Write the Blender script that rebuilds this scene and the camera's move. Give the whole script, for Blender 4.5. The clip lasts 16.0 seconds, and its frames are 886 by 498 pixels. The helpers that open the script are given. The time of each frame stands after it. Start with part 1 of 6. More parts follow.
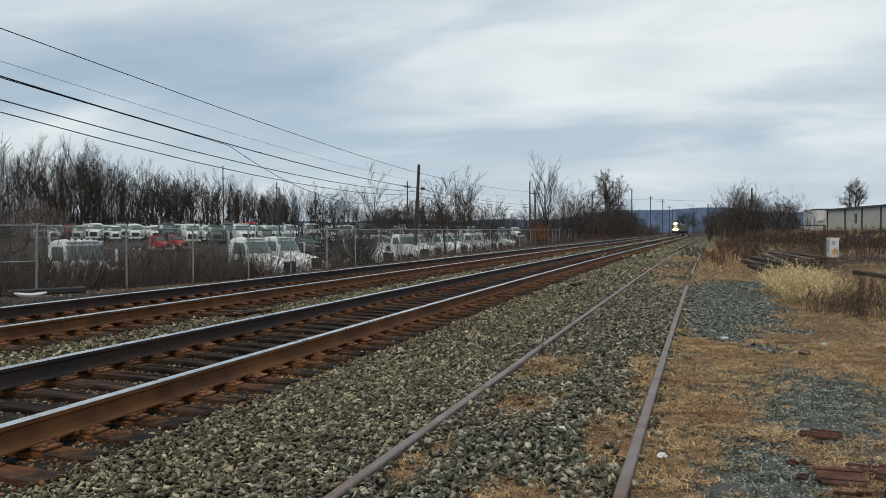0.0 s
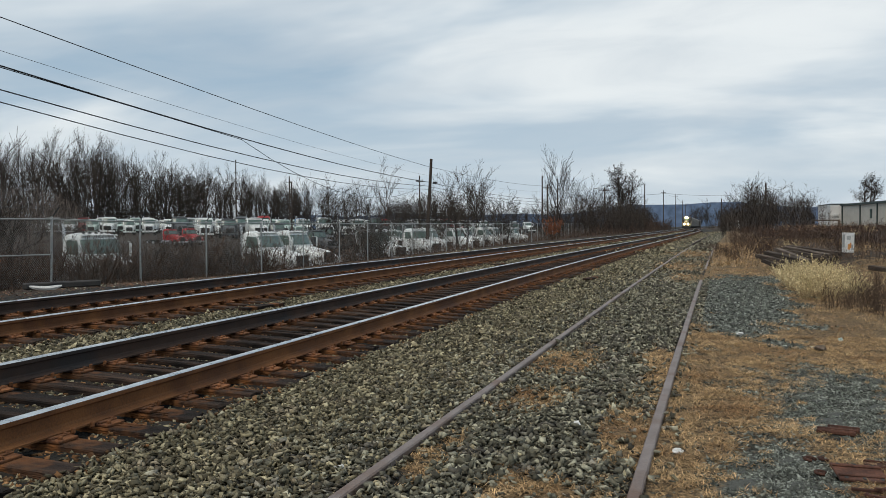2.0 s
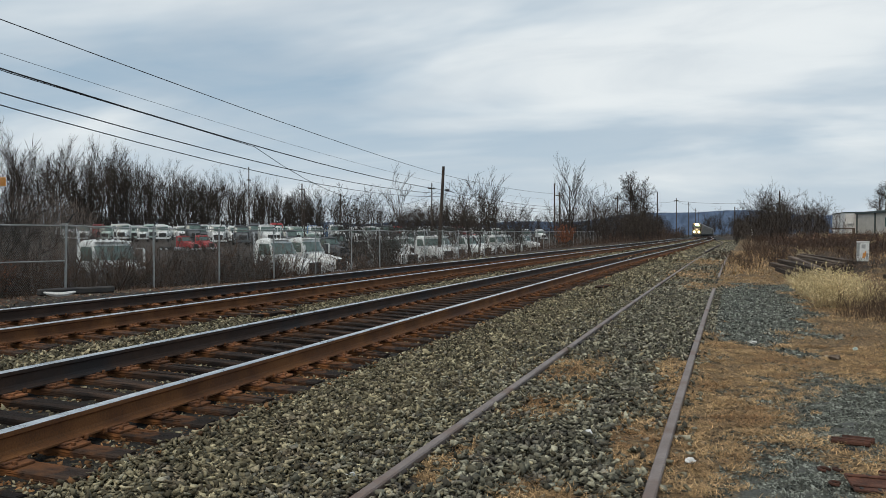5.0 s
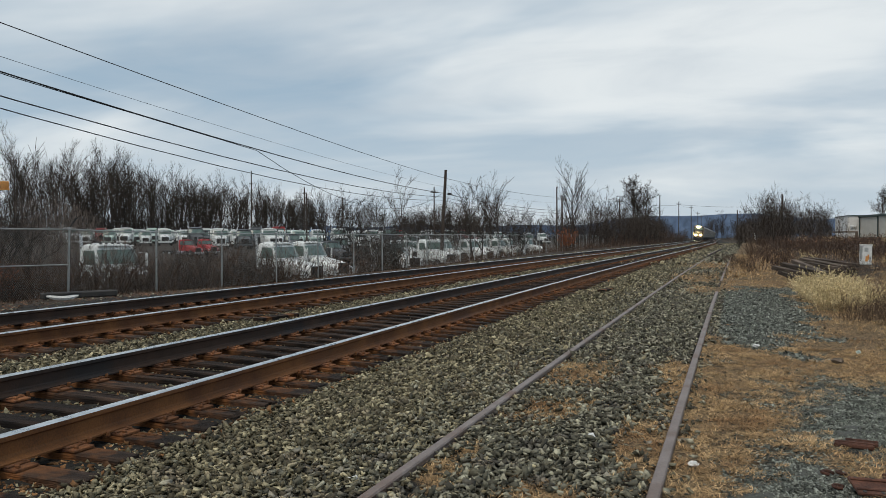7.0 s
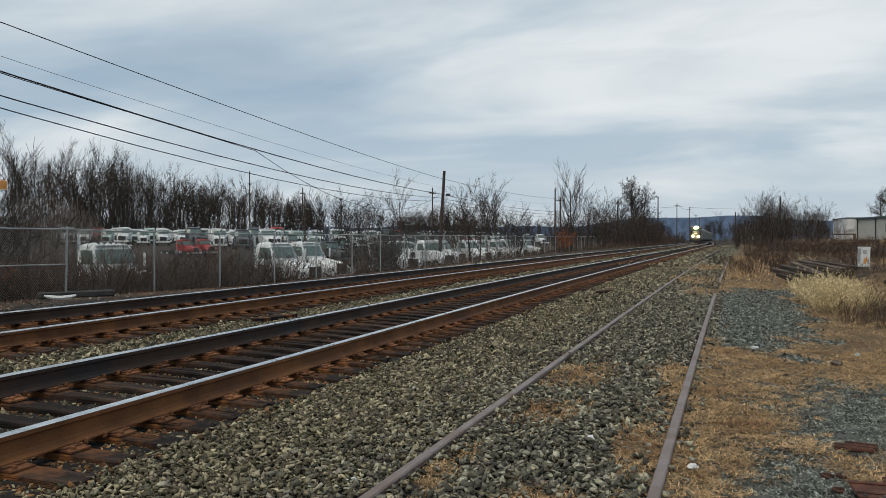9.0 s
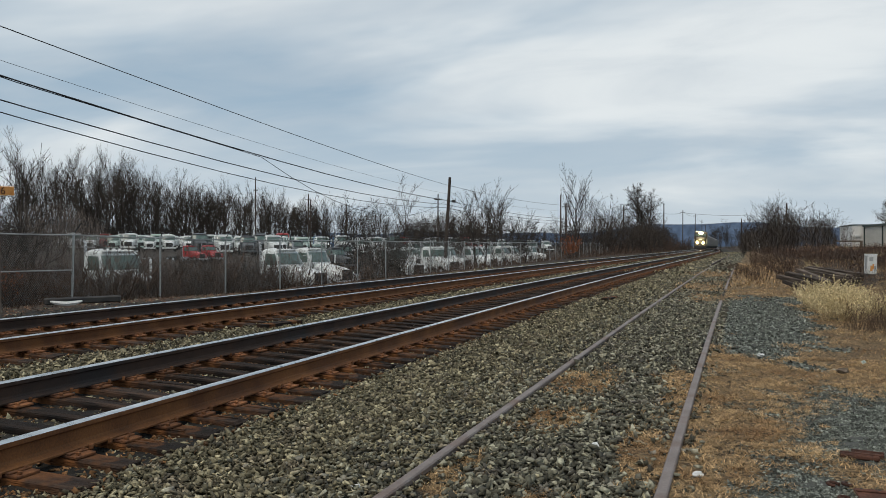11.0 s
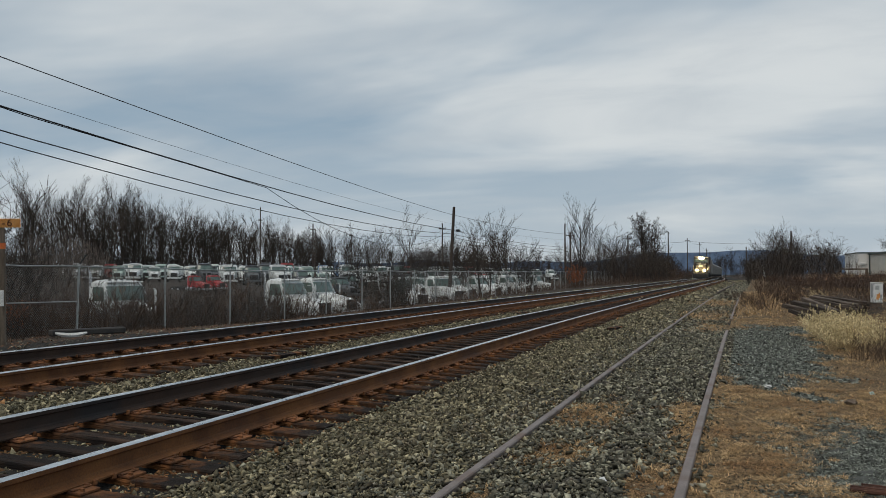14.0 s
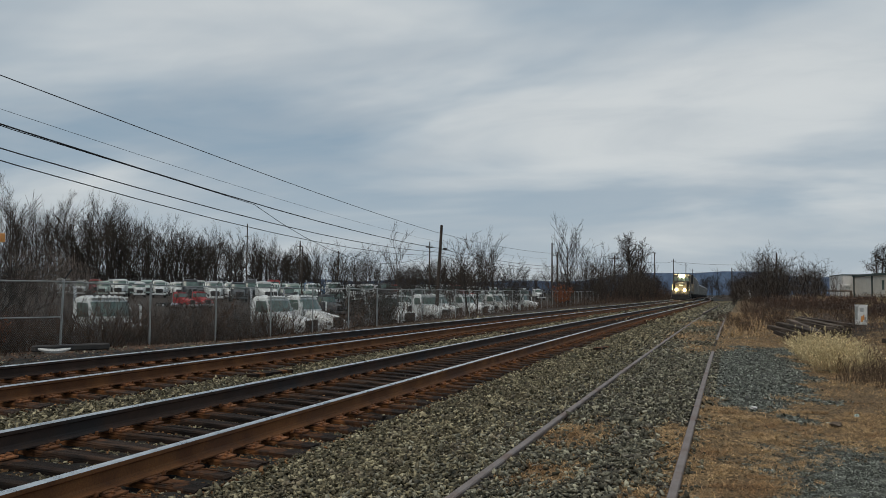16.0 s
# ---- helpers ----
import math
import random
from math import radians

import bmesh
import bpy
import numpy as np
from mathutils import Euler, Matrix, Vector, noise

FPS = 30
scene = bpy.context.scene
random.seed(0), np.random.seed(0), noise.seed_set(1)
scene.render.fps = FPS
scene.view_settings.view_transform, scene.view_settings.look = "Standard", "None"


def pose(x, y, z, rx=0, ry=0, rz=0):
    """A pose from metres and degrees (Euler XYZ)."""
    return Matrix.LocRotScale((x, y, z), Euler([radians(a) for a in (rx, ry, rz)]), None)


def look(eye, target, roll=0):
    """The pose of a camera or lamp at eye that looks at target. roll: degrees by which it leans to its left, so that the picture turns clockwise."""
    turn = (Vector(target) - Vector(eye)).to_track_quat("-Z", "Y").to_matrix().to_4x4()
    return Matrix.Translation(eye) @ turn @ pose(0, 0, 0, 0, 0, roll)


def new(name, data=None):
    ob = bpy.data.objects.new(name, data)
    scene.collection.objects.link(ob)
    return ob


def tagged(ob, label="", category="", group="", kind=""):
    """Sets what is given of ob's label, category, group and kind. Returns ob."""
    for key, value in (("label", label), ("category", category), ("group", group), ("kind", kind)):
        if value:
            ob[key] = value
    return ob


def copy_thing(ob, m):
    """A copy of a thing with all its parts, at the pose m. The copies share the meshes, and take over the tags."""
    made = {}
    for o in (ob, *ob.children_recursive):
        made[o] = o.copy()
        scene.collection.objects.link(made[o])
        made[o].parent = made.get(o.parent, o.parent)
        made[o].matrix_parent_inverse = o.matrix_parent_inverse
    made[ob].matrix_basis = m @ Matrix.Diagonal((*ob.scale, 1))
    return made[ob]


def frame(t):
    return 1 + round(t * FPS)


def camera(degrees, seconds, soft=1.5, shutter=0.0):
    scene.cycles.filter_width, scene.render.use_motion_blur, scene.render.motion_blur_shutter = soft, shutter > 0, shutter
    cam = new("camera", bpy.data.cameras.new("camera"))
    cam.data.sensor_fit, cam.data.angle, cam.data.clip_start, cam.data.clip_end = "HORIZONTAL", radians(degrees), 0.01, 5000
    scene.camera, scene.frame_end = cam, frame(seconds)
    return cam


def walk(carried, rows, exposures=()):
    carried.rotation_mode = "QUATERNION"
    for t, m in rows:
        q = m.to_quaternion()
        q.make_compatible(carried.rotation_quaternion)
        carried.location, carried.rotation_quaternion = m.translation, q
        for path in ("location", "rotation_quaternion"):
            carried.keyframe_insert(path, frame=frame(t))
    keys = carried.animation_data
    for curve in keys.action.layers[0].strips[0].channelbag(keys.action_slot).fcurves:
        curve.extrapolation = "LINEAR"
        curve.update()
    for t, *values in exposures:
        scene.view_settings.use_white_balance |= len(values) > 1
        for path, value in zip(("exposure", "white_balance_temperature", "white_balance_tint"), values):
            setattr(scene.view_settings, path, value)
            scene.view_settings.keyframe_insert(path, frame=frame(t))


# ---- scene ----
cam = camera(54.9, 16.0, 0.55)
PATH = [
    (0, (0.034, -0.019, 1.425), (-0.484, 1.913, 1.387), -0.4),
    (0.5, (0.027, -0.015, 1.422), (-0.496, 1.915, 1.381), -0.3),
    (1, (0.025, -0.019, 1.426), (-0.507, 1.908, 1.38), -0.3),
    (1.5, (0.014, -0.009, 1.421), (-0.524, 1.916, 1.377), -0.3),
    (2, (0.012, -0.005, 1.421), (-0.533, 1.919, 1.37), -0.3),
    (2.5, (0.005, 0.002, 1.419), (-0.545, 1.924, 1.364), -0.2),
    (3, (0.0, 0.003, 1.422), (-0.554, 1.924, 1.363), -0.1),
    (3.5, (0.002, -0.003, 1.423), (-0.559, 1.916, 1.368), 0.0),
    (4, (0.008, 0.0, 1.423), (-0.558, 1.917, 1.377), -0.0),
    (6.5, (0.015, -0.012, 1.42), (-0.561, 1.903, 1.394), -0.3),
    (7, (0.013, -0.009, 1.42), (-0.564, 1.905, 1.395), -0.2),
    (7.5, (0.007, 0.001, 1.423), (-0.57, 1.916, 1.397), -0.1),
    (8, (0.004, 0.004, 1.419), (-0.572, 1.919, 1.394), -0.1),
    (8.5, (0.003, 0.005, 1.42), (-0.572, 1.92, 1.395), -0.1),
    (9, (-0.001, 0.008, 1.421), (-0.574, 1.924, 1.398), -0.0),
    (11.5, (0.007, 0.005, 1.423), (-0.582, 1.917, 1.416), 0.1),
    (12, (-0.002, 0.008, 1.422), (-0.593, 1.918, 1.414), 0.1),
    (12.5, (-0.008, -0.001, 1.437), (-0.603, 1.908, 1.432), 0.0),
    (13, (0.001, -0.011, 1.455), (-0.604, 1.895, 1.469), -0.1),
    (13.5, (0.001, 0.005, 1.452), (-0.603, 1.911, 1.496), -0.1),
    (14, (0.002, -0.004, 1.455), (-0.593, 1.905, 1.515), -0.1),
    (14.5, (-0.006, -0.003, 1.46), (-0.591, 1.908, 1.536), -0.1),
    (15, (-0.003, -0.006, 1.461), (-0.579, 1.907, 1.549), 0.0),
    (15.5, (0.001, -0.016, 1.461), (-0.572, 1.898, 1.555), 0.2),
    (16, (-0.004, -0.007, 1.463), (-0.57, 1.909, 1.566), 0.4),
]
EXPOSURES = [(0, 0.05), (4, 0.05), (6.5, 0.0), (12.5, -0.05), (13.5, -0.22), (14.5, -0.32), (16, -0.37)]
walk(cam, [(t, look(eye, target, roll)) for t, eye, target, roll in PATH], EXPOSURES)

# ---- world and light: an overcast winter sky with streaks of thinner cloud ----
SUN_EL, SUN_AZ = radians(58), radians(200)


def build_world():
    w = bpy.data.worlds.new("overcast_sky")
    scene.world = w
    w.use_nodes = True
    nt = w.node_tree
    nt.nodes.clear()
    n = nt.nodes.new
    sky = n("ShaderNodeTexSky")
    sky.sky_type, sky.sun_disc = "NISHITA", False
    sky.sun_elevation, sky.sun_rotation = SUN_EL, SUN_AZ
    sky.air_density, sky.dust_density = 1.0, 2.0
    pale = n("ShaderNodeVectorMath")
    pale.operation = "SCALE"
    pale.inputs["Scale"].default_value = 0.10
    nt.links.new(sky.outputs[0], pale.inputs[0])
    co = n("ShaderNodeTexCoord")
    # clouds lie in a flat layer: divide the direction by its height
    sep = n("ShaderNodeSeparateXYZ")
    nt.links.new(co.outputs["Generated"], sep.inputs[0])
    zz = n("ShaderNodeMath")
    zz.operation, zz.inputs[1].default_value = "MAXIMUM", 0.0
    nt.links.new(sep.outputs[2], zz.inputs[0])
    up = n("ShaderNodeMath")
    up.operation, up.inputs[1].default_value = "ADD", 0.16
    nt.links.new(zz.outputs[0], up.inputs[0])
    flat = n("ShaderNodeVectorMath")
    flat.operation = "DIVIDE"
    nt.links.new(co.outputs["Generated"], flat.inputs[0])
    nt.links.new(up.outputs[0], flat.inputs[1])
    mp = n("ShaderNodeMapping")
    mp.inputs["Scale"].default_value = (0.62, 1.0, 0.0)
    mp.inputs["Rotation"].default_value = (0, 0, radians(24))
    mp.inputs["Location"].default_value = (3.1, 1.7, 0)
    nt.links.new(flat.outputs[0], mp.inputs[0])

    def cloud(scale, detail, rough, dist, lo, hi):
        t = n("ShaderNodeTexNoise")
        t.inputs["Scale"].default_value, t.inputs["Detail"].default_value = scale, detail
        t.inputs["Roughness"].default_value, t.inputs["Distortion"].default_value = rough, dist
        nt.links.new(mp.outputs[0], t.inputs["Vector"])
        m = n("ShaderNodeMapRange")
        m.interpolation_type = "SMOOTHSTEP"
        m.inputs[1].default_value, m.inputs[2].default_value = lo, hi
        nt.links.new(t.outputs[0], m.inputs[0])
        return m.outputs[0]

    def mix(fac, a, b):
        m = n("ShaderNodeMix")
        m.data_type = "RGBA"
        for sock, v in ((m.inputs[0], fac), (m.inputs[6], a), (m.inputs[7], b)):
            if hasattr(v, "is_linked"):
                nt.links.new(v, sock)
            else:
                sock.default_value = v
        return m.outputs[2]

    big = cloud(0.75, 5, 0.5, 0.4, 0.42, 0.66)
    fine = cloud(2.2, 7, 0.55, 0.5, 0.35, 0.7)
    c = mix(big, (0.33, 0.46, 0.58, 1), (0.845, 0.885, 0.89, 1))
    thick = n("ShaderNodeMath")
    thick.operation, thick.inputs[1].default_value = "MULTIPLY", 0.45
    nt.links.new(fine, thick.inputs[0])
    c = mix(thick.outputs[0], c, (0.53, 0.60, 0.66, 1))
    # a paler band above the horizon
    low = n("ShaderNodeMapRange")
    low.interpolation_type = "SMOOTHSTEP"
    low.inputs[1].default_value, low.inputs[2].default_value = 0.0, 0.22
    low.inputs[3].default_value, low.inputs[4].default_value = 0.55, 0.0
    nt.links.new(sep.outputs[2], low.inputs[0])
    c = mix(low.outputs[0], c, (0.72, 0.785, 0.835, 1))
    cover = mix(0.9, pale.outputs[0], c)
    bg = n("ShaderNodeBackground")
    bg.inputs[1].default_value = 1.0
    nt.links.new(cover, bg.inputs[0])
    out = n("ShaderNodeOutputWorld")
    nt.links.new(bg.outputs[0], out.inputs[0])


build_world()
sun = new("sun", bpy.data.lights.new("sun", "SUN"))
sun.data.energy, sun.data.angle, sun.data.color = 1.6, radians(35), (1.0, 0.89, 0.75)
sun.matrix_basis = look((0, 0, 50), (-50 * math.sin(SUN_AZ), -50 * math.cos(SUN_AZ), 50 - 50 * math.tan(SUN_EL)))

# ---- materials ----
RNG = np.random.default_rng(7)


def material(name, a, b, scale=8.0, rough=0.8, bump=0.3, fine=60.0, metal=0.0, vary=0.0, island=False, c=None, stretch=(1, 1, 1), spec=0.3, rough2=None, depth=0.01):
    """Two-scale noise between colours a and b (and stains of c), fine relief; vary: change from thing to thing."""
    m = bpy.data.materials.new(name)
    m.use_nodes = True
    nt = m.node_tree
    p = nt.nodes["Principled BSDF"]
    n = nt.nodes.new
    co = n("ShaderNodeTexCoord")
    mp = n("ShaderNodeMapping")
    mp.inputs["Scale"].default_value = stretch
    nt.links.new(co.outputs["Object"], mp.inputs[0])

    def noise_tex(s, detail):
        t = n("ShaderNodeTexNoise")
        t.inputs["Scale"].default_value, t.inputs["Detail"].default_value = s, detail
        nt.links.new(mp.outputs[0], t.inputs["Vector"])
        return t.outputs[0]

    def mix(fac, x, y):
        k = n("ShaderNodeMix")
        k.data_type = "RGBA"
        for sock, v in ((k.inputs[0], fac), (k.inputs[6], x), (k.inputs[7], y)):
            if isinstance(v, (int, float)):
                sock.default_value = v
            elif isinstance(v, tuple):
                sock.default_value = (*v, 1) if len(v) == 3 else v
            else:
                nt.links.new(v, sock)
        return k.outputs[2]

    def ramp(v, lo, hi, x=0.0, y=1.0):
        k = n("ShaderNodeMapRange")
        k.inputs[1].default_value, k.inputs[2].default_value = lo, hi
        k.inputs[3].default_value, k.inputs[4].default_value = x, y
        nt.links.new(v, k.inputs[0])
        return k.outputs[0]

    big, small = noise_tex(scale, 4), noise_tex(fine, 3)
    col = mix(ramp(big, 0.35, 0.65), a, b)
    if c:
        col = mix(ramp(noise_tex(scale * 0.37, 5), 0.52, 0.66), col, c)
    grain = ramp(small, 0.3, 0.7, 0.72, 1.18)
    if vary:
        if island:
            r = n("ShaderNodeNewGeometry").outputs["Random Per Island"]
        else:
            r = n("ShaderNodeObjectInfo").outputs["Random"]
        g = n("ShaderNodeMath")
        g.operation = "MULTIPLY"
        nt.links.new(grain, g.inputs[0])
        if island:
            pw = n("ShaderNodeMath")
            pw.operation, pw.inputs[1].default_value = "POWER", 2.6
            nt.links.new(r, pw.inputs[0])
            r = pw.outputs[0]
            nt.links.new(ramp(r, 0, 1, 1 - vary * 0.62, 1 + vary * 1.3), g.inputs[1])
        else:
            nt.links.new(ramp(r, 0, 1, 1 - vary, 1 + vary), g.inputs[1])
        grain = g.outputs[0]
    sc = n("ShaderNodeVectorMath")
    sc.operation = "SCALE"
    nt.links.new(col, sc.inputs[0])
    nt.links.new(grain, sc.inputs["Scale"])
    nt.links.new(sc.outputs[0], p.inputs["Base Color"])
    nt.links.new(ramp(small, 0.3, 0.7, rough, rough2 if rough2 else min(1, rough + 0.12)), p.inputs["Roughness"])
    p.inputs["Metallic"].default_value = metal
    p.inputs["Specular IOR Level"].default_value = spec
    if bump:
        bp = n("ShaderNodeBump")
        bp.inputs["Strength"].default_value, bp.inputs["Distance"].default_value = bump, depth
        nt.links.new(small, bp.inputs["Height"])
        nt.links.new(bp.outputs[0], p.inputs["Normal"])
    return m


def glow(name, colour, strength):
    m = bpy.data.materials.new(name)
    m.use_nodes = True
    p = m.node_tree.nodes["Principled BSDF"]
    p.inputs["Emission Color"].default_value, p.inputs["Emission Strength"].default_value = (*colour, 1), strength
    return m


RAIL_HEAD = material("polished_rail_head", (0.56, 0.58, 0.59), (0.66, 0.67, 0.68), 1.2, 0.24, 0.0, 6, metal=0.9, rough2=0.36)
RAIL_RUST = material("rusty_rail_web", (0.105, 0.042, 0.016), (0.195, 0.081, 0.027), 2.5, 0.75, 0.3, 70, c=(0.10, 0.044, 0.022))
RAIL_DARK = material("dark_brown_rail_web", (0.034, 0.020, 0.014), (0.062, 0.034, 0.022), 2.5, 0.7, 0.3, 70, c=(0.028, 0.023, 0.022))
OLD_RAIL = material("dull_brown_rail", (0.15, 0.115, 0.10), (0.20, 0.165, 0.15), 4, 0.5, 0.3, 60, c=(0.13, 0.075, 0.05), rough2=0.65, spec=0.5)
PLATE = material("orange_rust_plate", (0.105, 0.045, 0.022), (0.205, 0.085, 0.034), 9, 0.85, 0.4, 80, vary=0.45, c=(0.075, 0.036, 0.024))
TIE = material("weathered_creosote_tie", (0.008, 0.0055, 0.0045), (0.042, 0.026, 0.018), 4, 0.9, 1.0, 26, vary=0.6, c=(0.066, 0.036, 0.021), stretch=(0.5, 4, 4), depth=0.02)
STONE = material("grey_green_ballast_stone", (0.130, 0.112, 0.068), (0.300, 0.266, 0.170), 9, 0.85, 0.6, 45, vary=0.95, island=True, c=(0.19, 0.16, 0.11))
STONE_DARK = material("blue_grey_ballast_stone", (0.110, 0.103, 0.074), (0.276, 0.264, 0.194), 9, 0.85, 0.6, 45, vary=0.95, island=True, c=(0.15, 0.135, 0.11))
STONE_RUST = material("rust_stained_ballast_stone", (0.115, 0.056, 0.023), (0.235, 0.130, 0.058), 9, 0.85, 0.6, 45, vary=0.9, island=True, c=(0.16, 0.075, 0.03))
PEBBLE = material("pale_blue_gravel", (0.092, 0.100, 0.086), (0.215, 0.230, 0.198), 6, 0.85, 0.4, 60, vary=0.9, island=True)
STRAW = material("dry_straw_grass", (0.325, 0.205, 0.096), (0.56, 0.385, 0.20), 3, 0.8, 0.0, 30, vary=0.7, island=True, c=(0.29, 0.165, 0.075))
GALV = material("galvanised_steel", (0.30, 0.31, 0.30), (0.42, 0.43, 0.42), 5, 0.45, 0.15, 60, metal=0.5)
WIRE = material("grey_fence_wire", (0.16, 0.163, 0.155), (0.27, 0.275, 0.26), 3, 0.5, 0.0, 30, metal=0.4)
BARK = material("grey_brown_bark", (0.036, 0.030, 0.026), (0.075, 0.062, 0.054), 3, 0.9, 0.4, 30, vary=0.25, stretch=(1, 1, 0.3))
TWIG = material("brown_grey_twigs", (0.033, 0.026, 0.021), (0.070, 0.056, 0.046), 2, 0.9, 0.0, 20, vary=0.3)
POLE = material("weathered_dark_pole", (0.045, 0.034, 0.028), (0.09, 0.07, 0.058), 3, 0.9, 0.5, 40, stretch=(4, 4, 0.4))


def stain_ties():
    """Rust washed from the plates over the ties."""
    nt = TIE.node_tree
    n = nt.nodes.new
    p = nt.nodes["Principled BSDF"]
    old = p.inputs["Base Color"].links[0].from_socket
    co = n("ShaderNodeTexCoord")
    sep = n("ShaderNodeSeparateXYZ")
    nt.links.new(co.outputs["Object"], sep.inputs[0])
    ab = n("ShaderNodeMath")
    ab.operation = "ABSOLUTE"
    nt.links.new(sep.outputs[0], ab.inputs[0])
    d = n("ShaderNodeMath")
    d.operation, d.inputs[1].default_value = "SUBTRACT", 0.82
    nt.links.new(ab.outputs[0], d.inputs[0])
    e = n("ShaderNodeMath")
    e.operation = "ABSOLUTE"
    nt.links.new(d.outputs[0], e.inputs[0])
    t = n("ShaderNodeTexNoise")
    t.inputs["Scale"].default_value, t.inputs["Detail"].default_value = 5.0, 5
    nt.links.new(co.outputs["Object"], t.inputs["Vector"])
    m = n("ShaderNodeMath")
    m.operation, m.inputs[1].default_value = "MULTIPLY", 0.85
    nt.links.new(t.outputs[0], m.inputs[0])
    k = n("ShaderNodeMath")
    k.operation = "SUBTRACT"
    nt.links.new(m.outputs[0], k.inputs[0])
    nt.links.new(e.outputs[0], k.inputs[1])
    r = n("ShaderNodeMapRange")
    r.inputs[1].default_value, r.inputs[2].default_value = 0.12, 0.40
    nt.links.new(k.outputs[0], r.inputs[0])
    x = n("ShaderNodeMix")
    x.data_type = "RGBA"
    nt.links.new(r.outputs[0], x.inputs[0])
    nt.links.new(old, x.inputs[6])
    x.inputs[7].default_value = (0.20, 0.080, 0.027, 1)
    nt.links.new(x.outputs[2], p.inputs["Base Color"])


stain_ties()
CABLE = material("black_cable", (0.025, 0.026, 0.03), (0.035, 0.036, 0.04), 2, 0.6, 0.0, 20)


# ---- mesh building ----
class Shape:
    """Collects vertices and faces of one part."""

    def __init__(self):
        self.v, self.f, self.m = [], [], []

    def add(self, verts, faces, slot=0, m=None):
        k = len(self.v)
        if m is not None:
            verts = [tuple(m @ Vector(p)) for p in verts]
        self.v += [tuple(p) for p in verts]
        self.f += [tuple(i + k for i in f) for f in faces]
        self.m += [slot] * len(faces)
        return self

    def box(self, c, s, b=0.0, m=None, slot=0, taper=(1, 1)):
        """A box about c of size s; its edges are cut by b; taper scales its top."""
        hx, hy, hz = s[0] / 2, s[1] / 2, s[2] / 2
        b = min(b, hx * 0.9, hy * 0.9, hz * 0.9)
        if b <= 0:
            vs = [(x * hx, y * hy, z * hz) for z in (-1, 1) for y in (-1, 1) for x in (-1, 1)]
            fs = [(0, 2, 3, 1), (4, 5, 7, 6), (0, 1, 5, 4), (2, 6, 7, 3), (0, 4, 6, 2), (1, 3, 7, 5)]
        else:
            vs, fs = [], []
            idx = {}
            for x in (-1, 1):
                for y in (-1, 1):
                    for z in (-1, 1):
                        for a in range(3):
                            p = [x * (hx - b), y * (hy - b), z * (hz - b)]
                            p[a] = (x * hx, y * hy, z * hz)[a]
                            idx[x, y, z, a] = len(vs)
                            vs.append(tuple(p))
            ring = [(-1, -1), (1, -1), (1, 1), (-1, 1)]
            for a in range(3):
                o = [i for i in range(3) if i != a]
                for s_ in (-1, 1):
                    q = []
                    for u, w in ring:
                        k = [0, 0, 0]
                        k[a], k[o[0]], k[o[1]] = s_, u, w
                        q.append(idx[(*k, a)])
                    fs.append(tuple(q))
                for u in (-1, 1):
                    for w in (-1, 1):
                        k0, k1 = [0, 0, 0], [0, 0, 0]
                        k0[a], k1[a] = -1, 1
                        k0[o[0]] = k1[o[0]] = u
                        k0[o[1]] = k1[o[1]] = w
                        fs.append((idx[(*k0, o[0])], idx[(*k1, o[0])], idx[(*k1, o[1])], idx[(*k0, o[1])]))
            for x in (-1, 1):
                for y in (-1, 1):
                    for z in (-1, 1):
                        fs.append((idx[x, y, z, 0], idx[x, y, z, 1], idx[x, y, z, 2]))
        vs = [(x * (taper[0] if z > 0 else 1) + c[0], y * (taper[1] if z > 0 else 1) + c[1], z + c[2]) for x, y, z in vs]
        return self.add(vs, fs, slot, m)

    def tube(self, pts, radii, sides=6, slot=0, caps=True):
        pts = [Vector(p) for p in pts]
        if isinstance(radii, (int, float)):
            radii = [radii] * len(pts)
        vs, fs = [], []
        for i, p in enumerate(pts):
            d = (pts[min(i + 1, len(pts) - 1)] - pts[max(i - 1, 0)]).normalized()
            a = d.orthogonal() if abs(d.z) > 0.99 else d.cross(Vector((0, 0, 1)))
            a.normalize()
            b = d.cross(a)
            for k in range(sides):
                t = 2 * math.pi * k / sides
                vs.append(p + (a * math.cos(t) + b * math.sin(t)) * radii[i])
        for i in range(len(pts) - 1):
            for k in range(sides):
                j = (k + 1) % sides
                fs.append((i * sides + k, i * sides + j, (i + 1) * sides + j, (i + 1) * sides + k))
        if caps:
            fs.append(tuple(range(sides))[::-1])
            fs.append(tuple(range((len(pts) - 1) * sides, len(pts) * sides)))
        return self.add(vs, fs, slot)

    def prism(self, outline, x0, x1, m=None, slot=0):
        """An outline of (y, z) drawn out along x."""
        k = len(outline)
        vs = [(x0, y, z) for y, z in outline] + [(x1, y, z) for y, z in outline]
        fs = [tuple(range(k))[::-1], tuple(range(k, 2 * k))] + [(i, (i + 1) % k, k + (i + 1) % k, k + i) for i in range(k)]
        return self.add(vs, fs, slot, m)

    def mesh(self, name, mats, fix=True):
        me = bpy.data.meshes.new(name)
        me.from_pydata(self.v, [], self.f)
        for m in mats if isinstance(mats, (list, tuple)) else [mats]:
            me.materials.append(m)
        me.polygons.foreach_set("material_index", self.m)
        if fix:
            bm = bmesh.new()
            bm.from_mesh(me)
            bmesh.ops.recalc_face_normals(bm, faces=bm.faces)
            bm.to_mesh(me)
            bm.free()
        me.update()
        return me


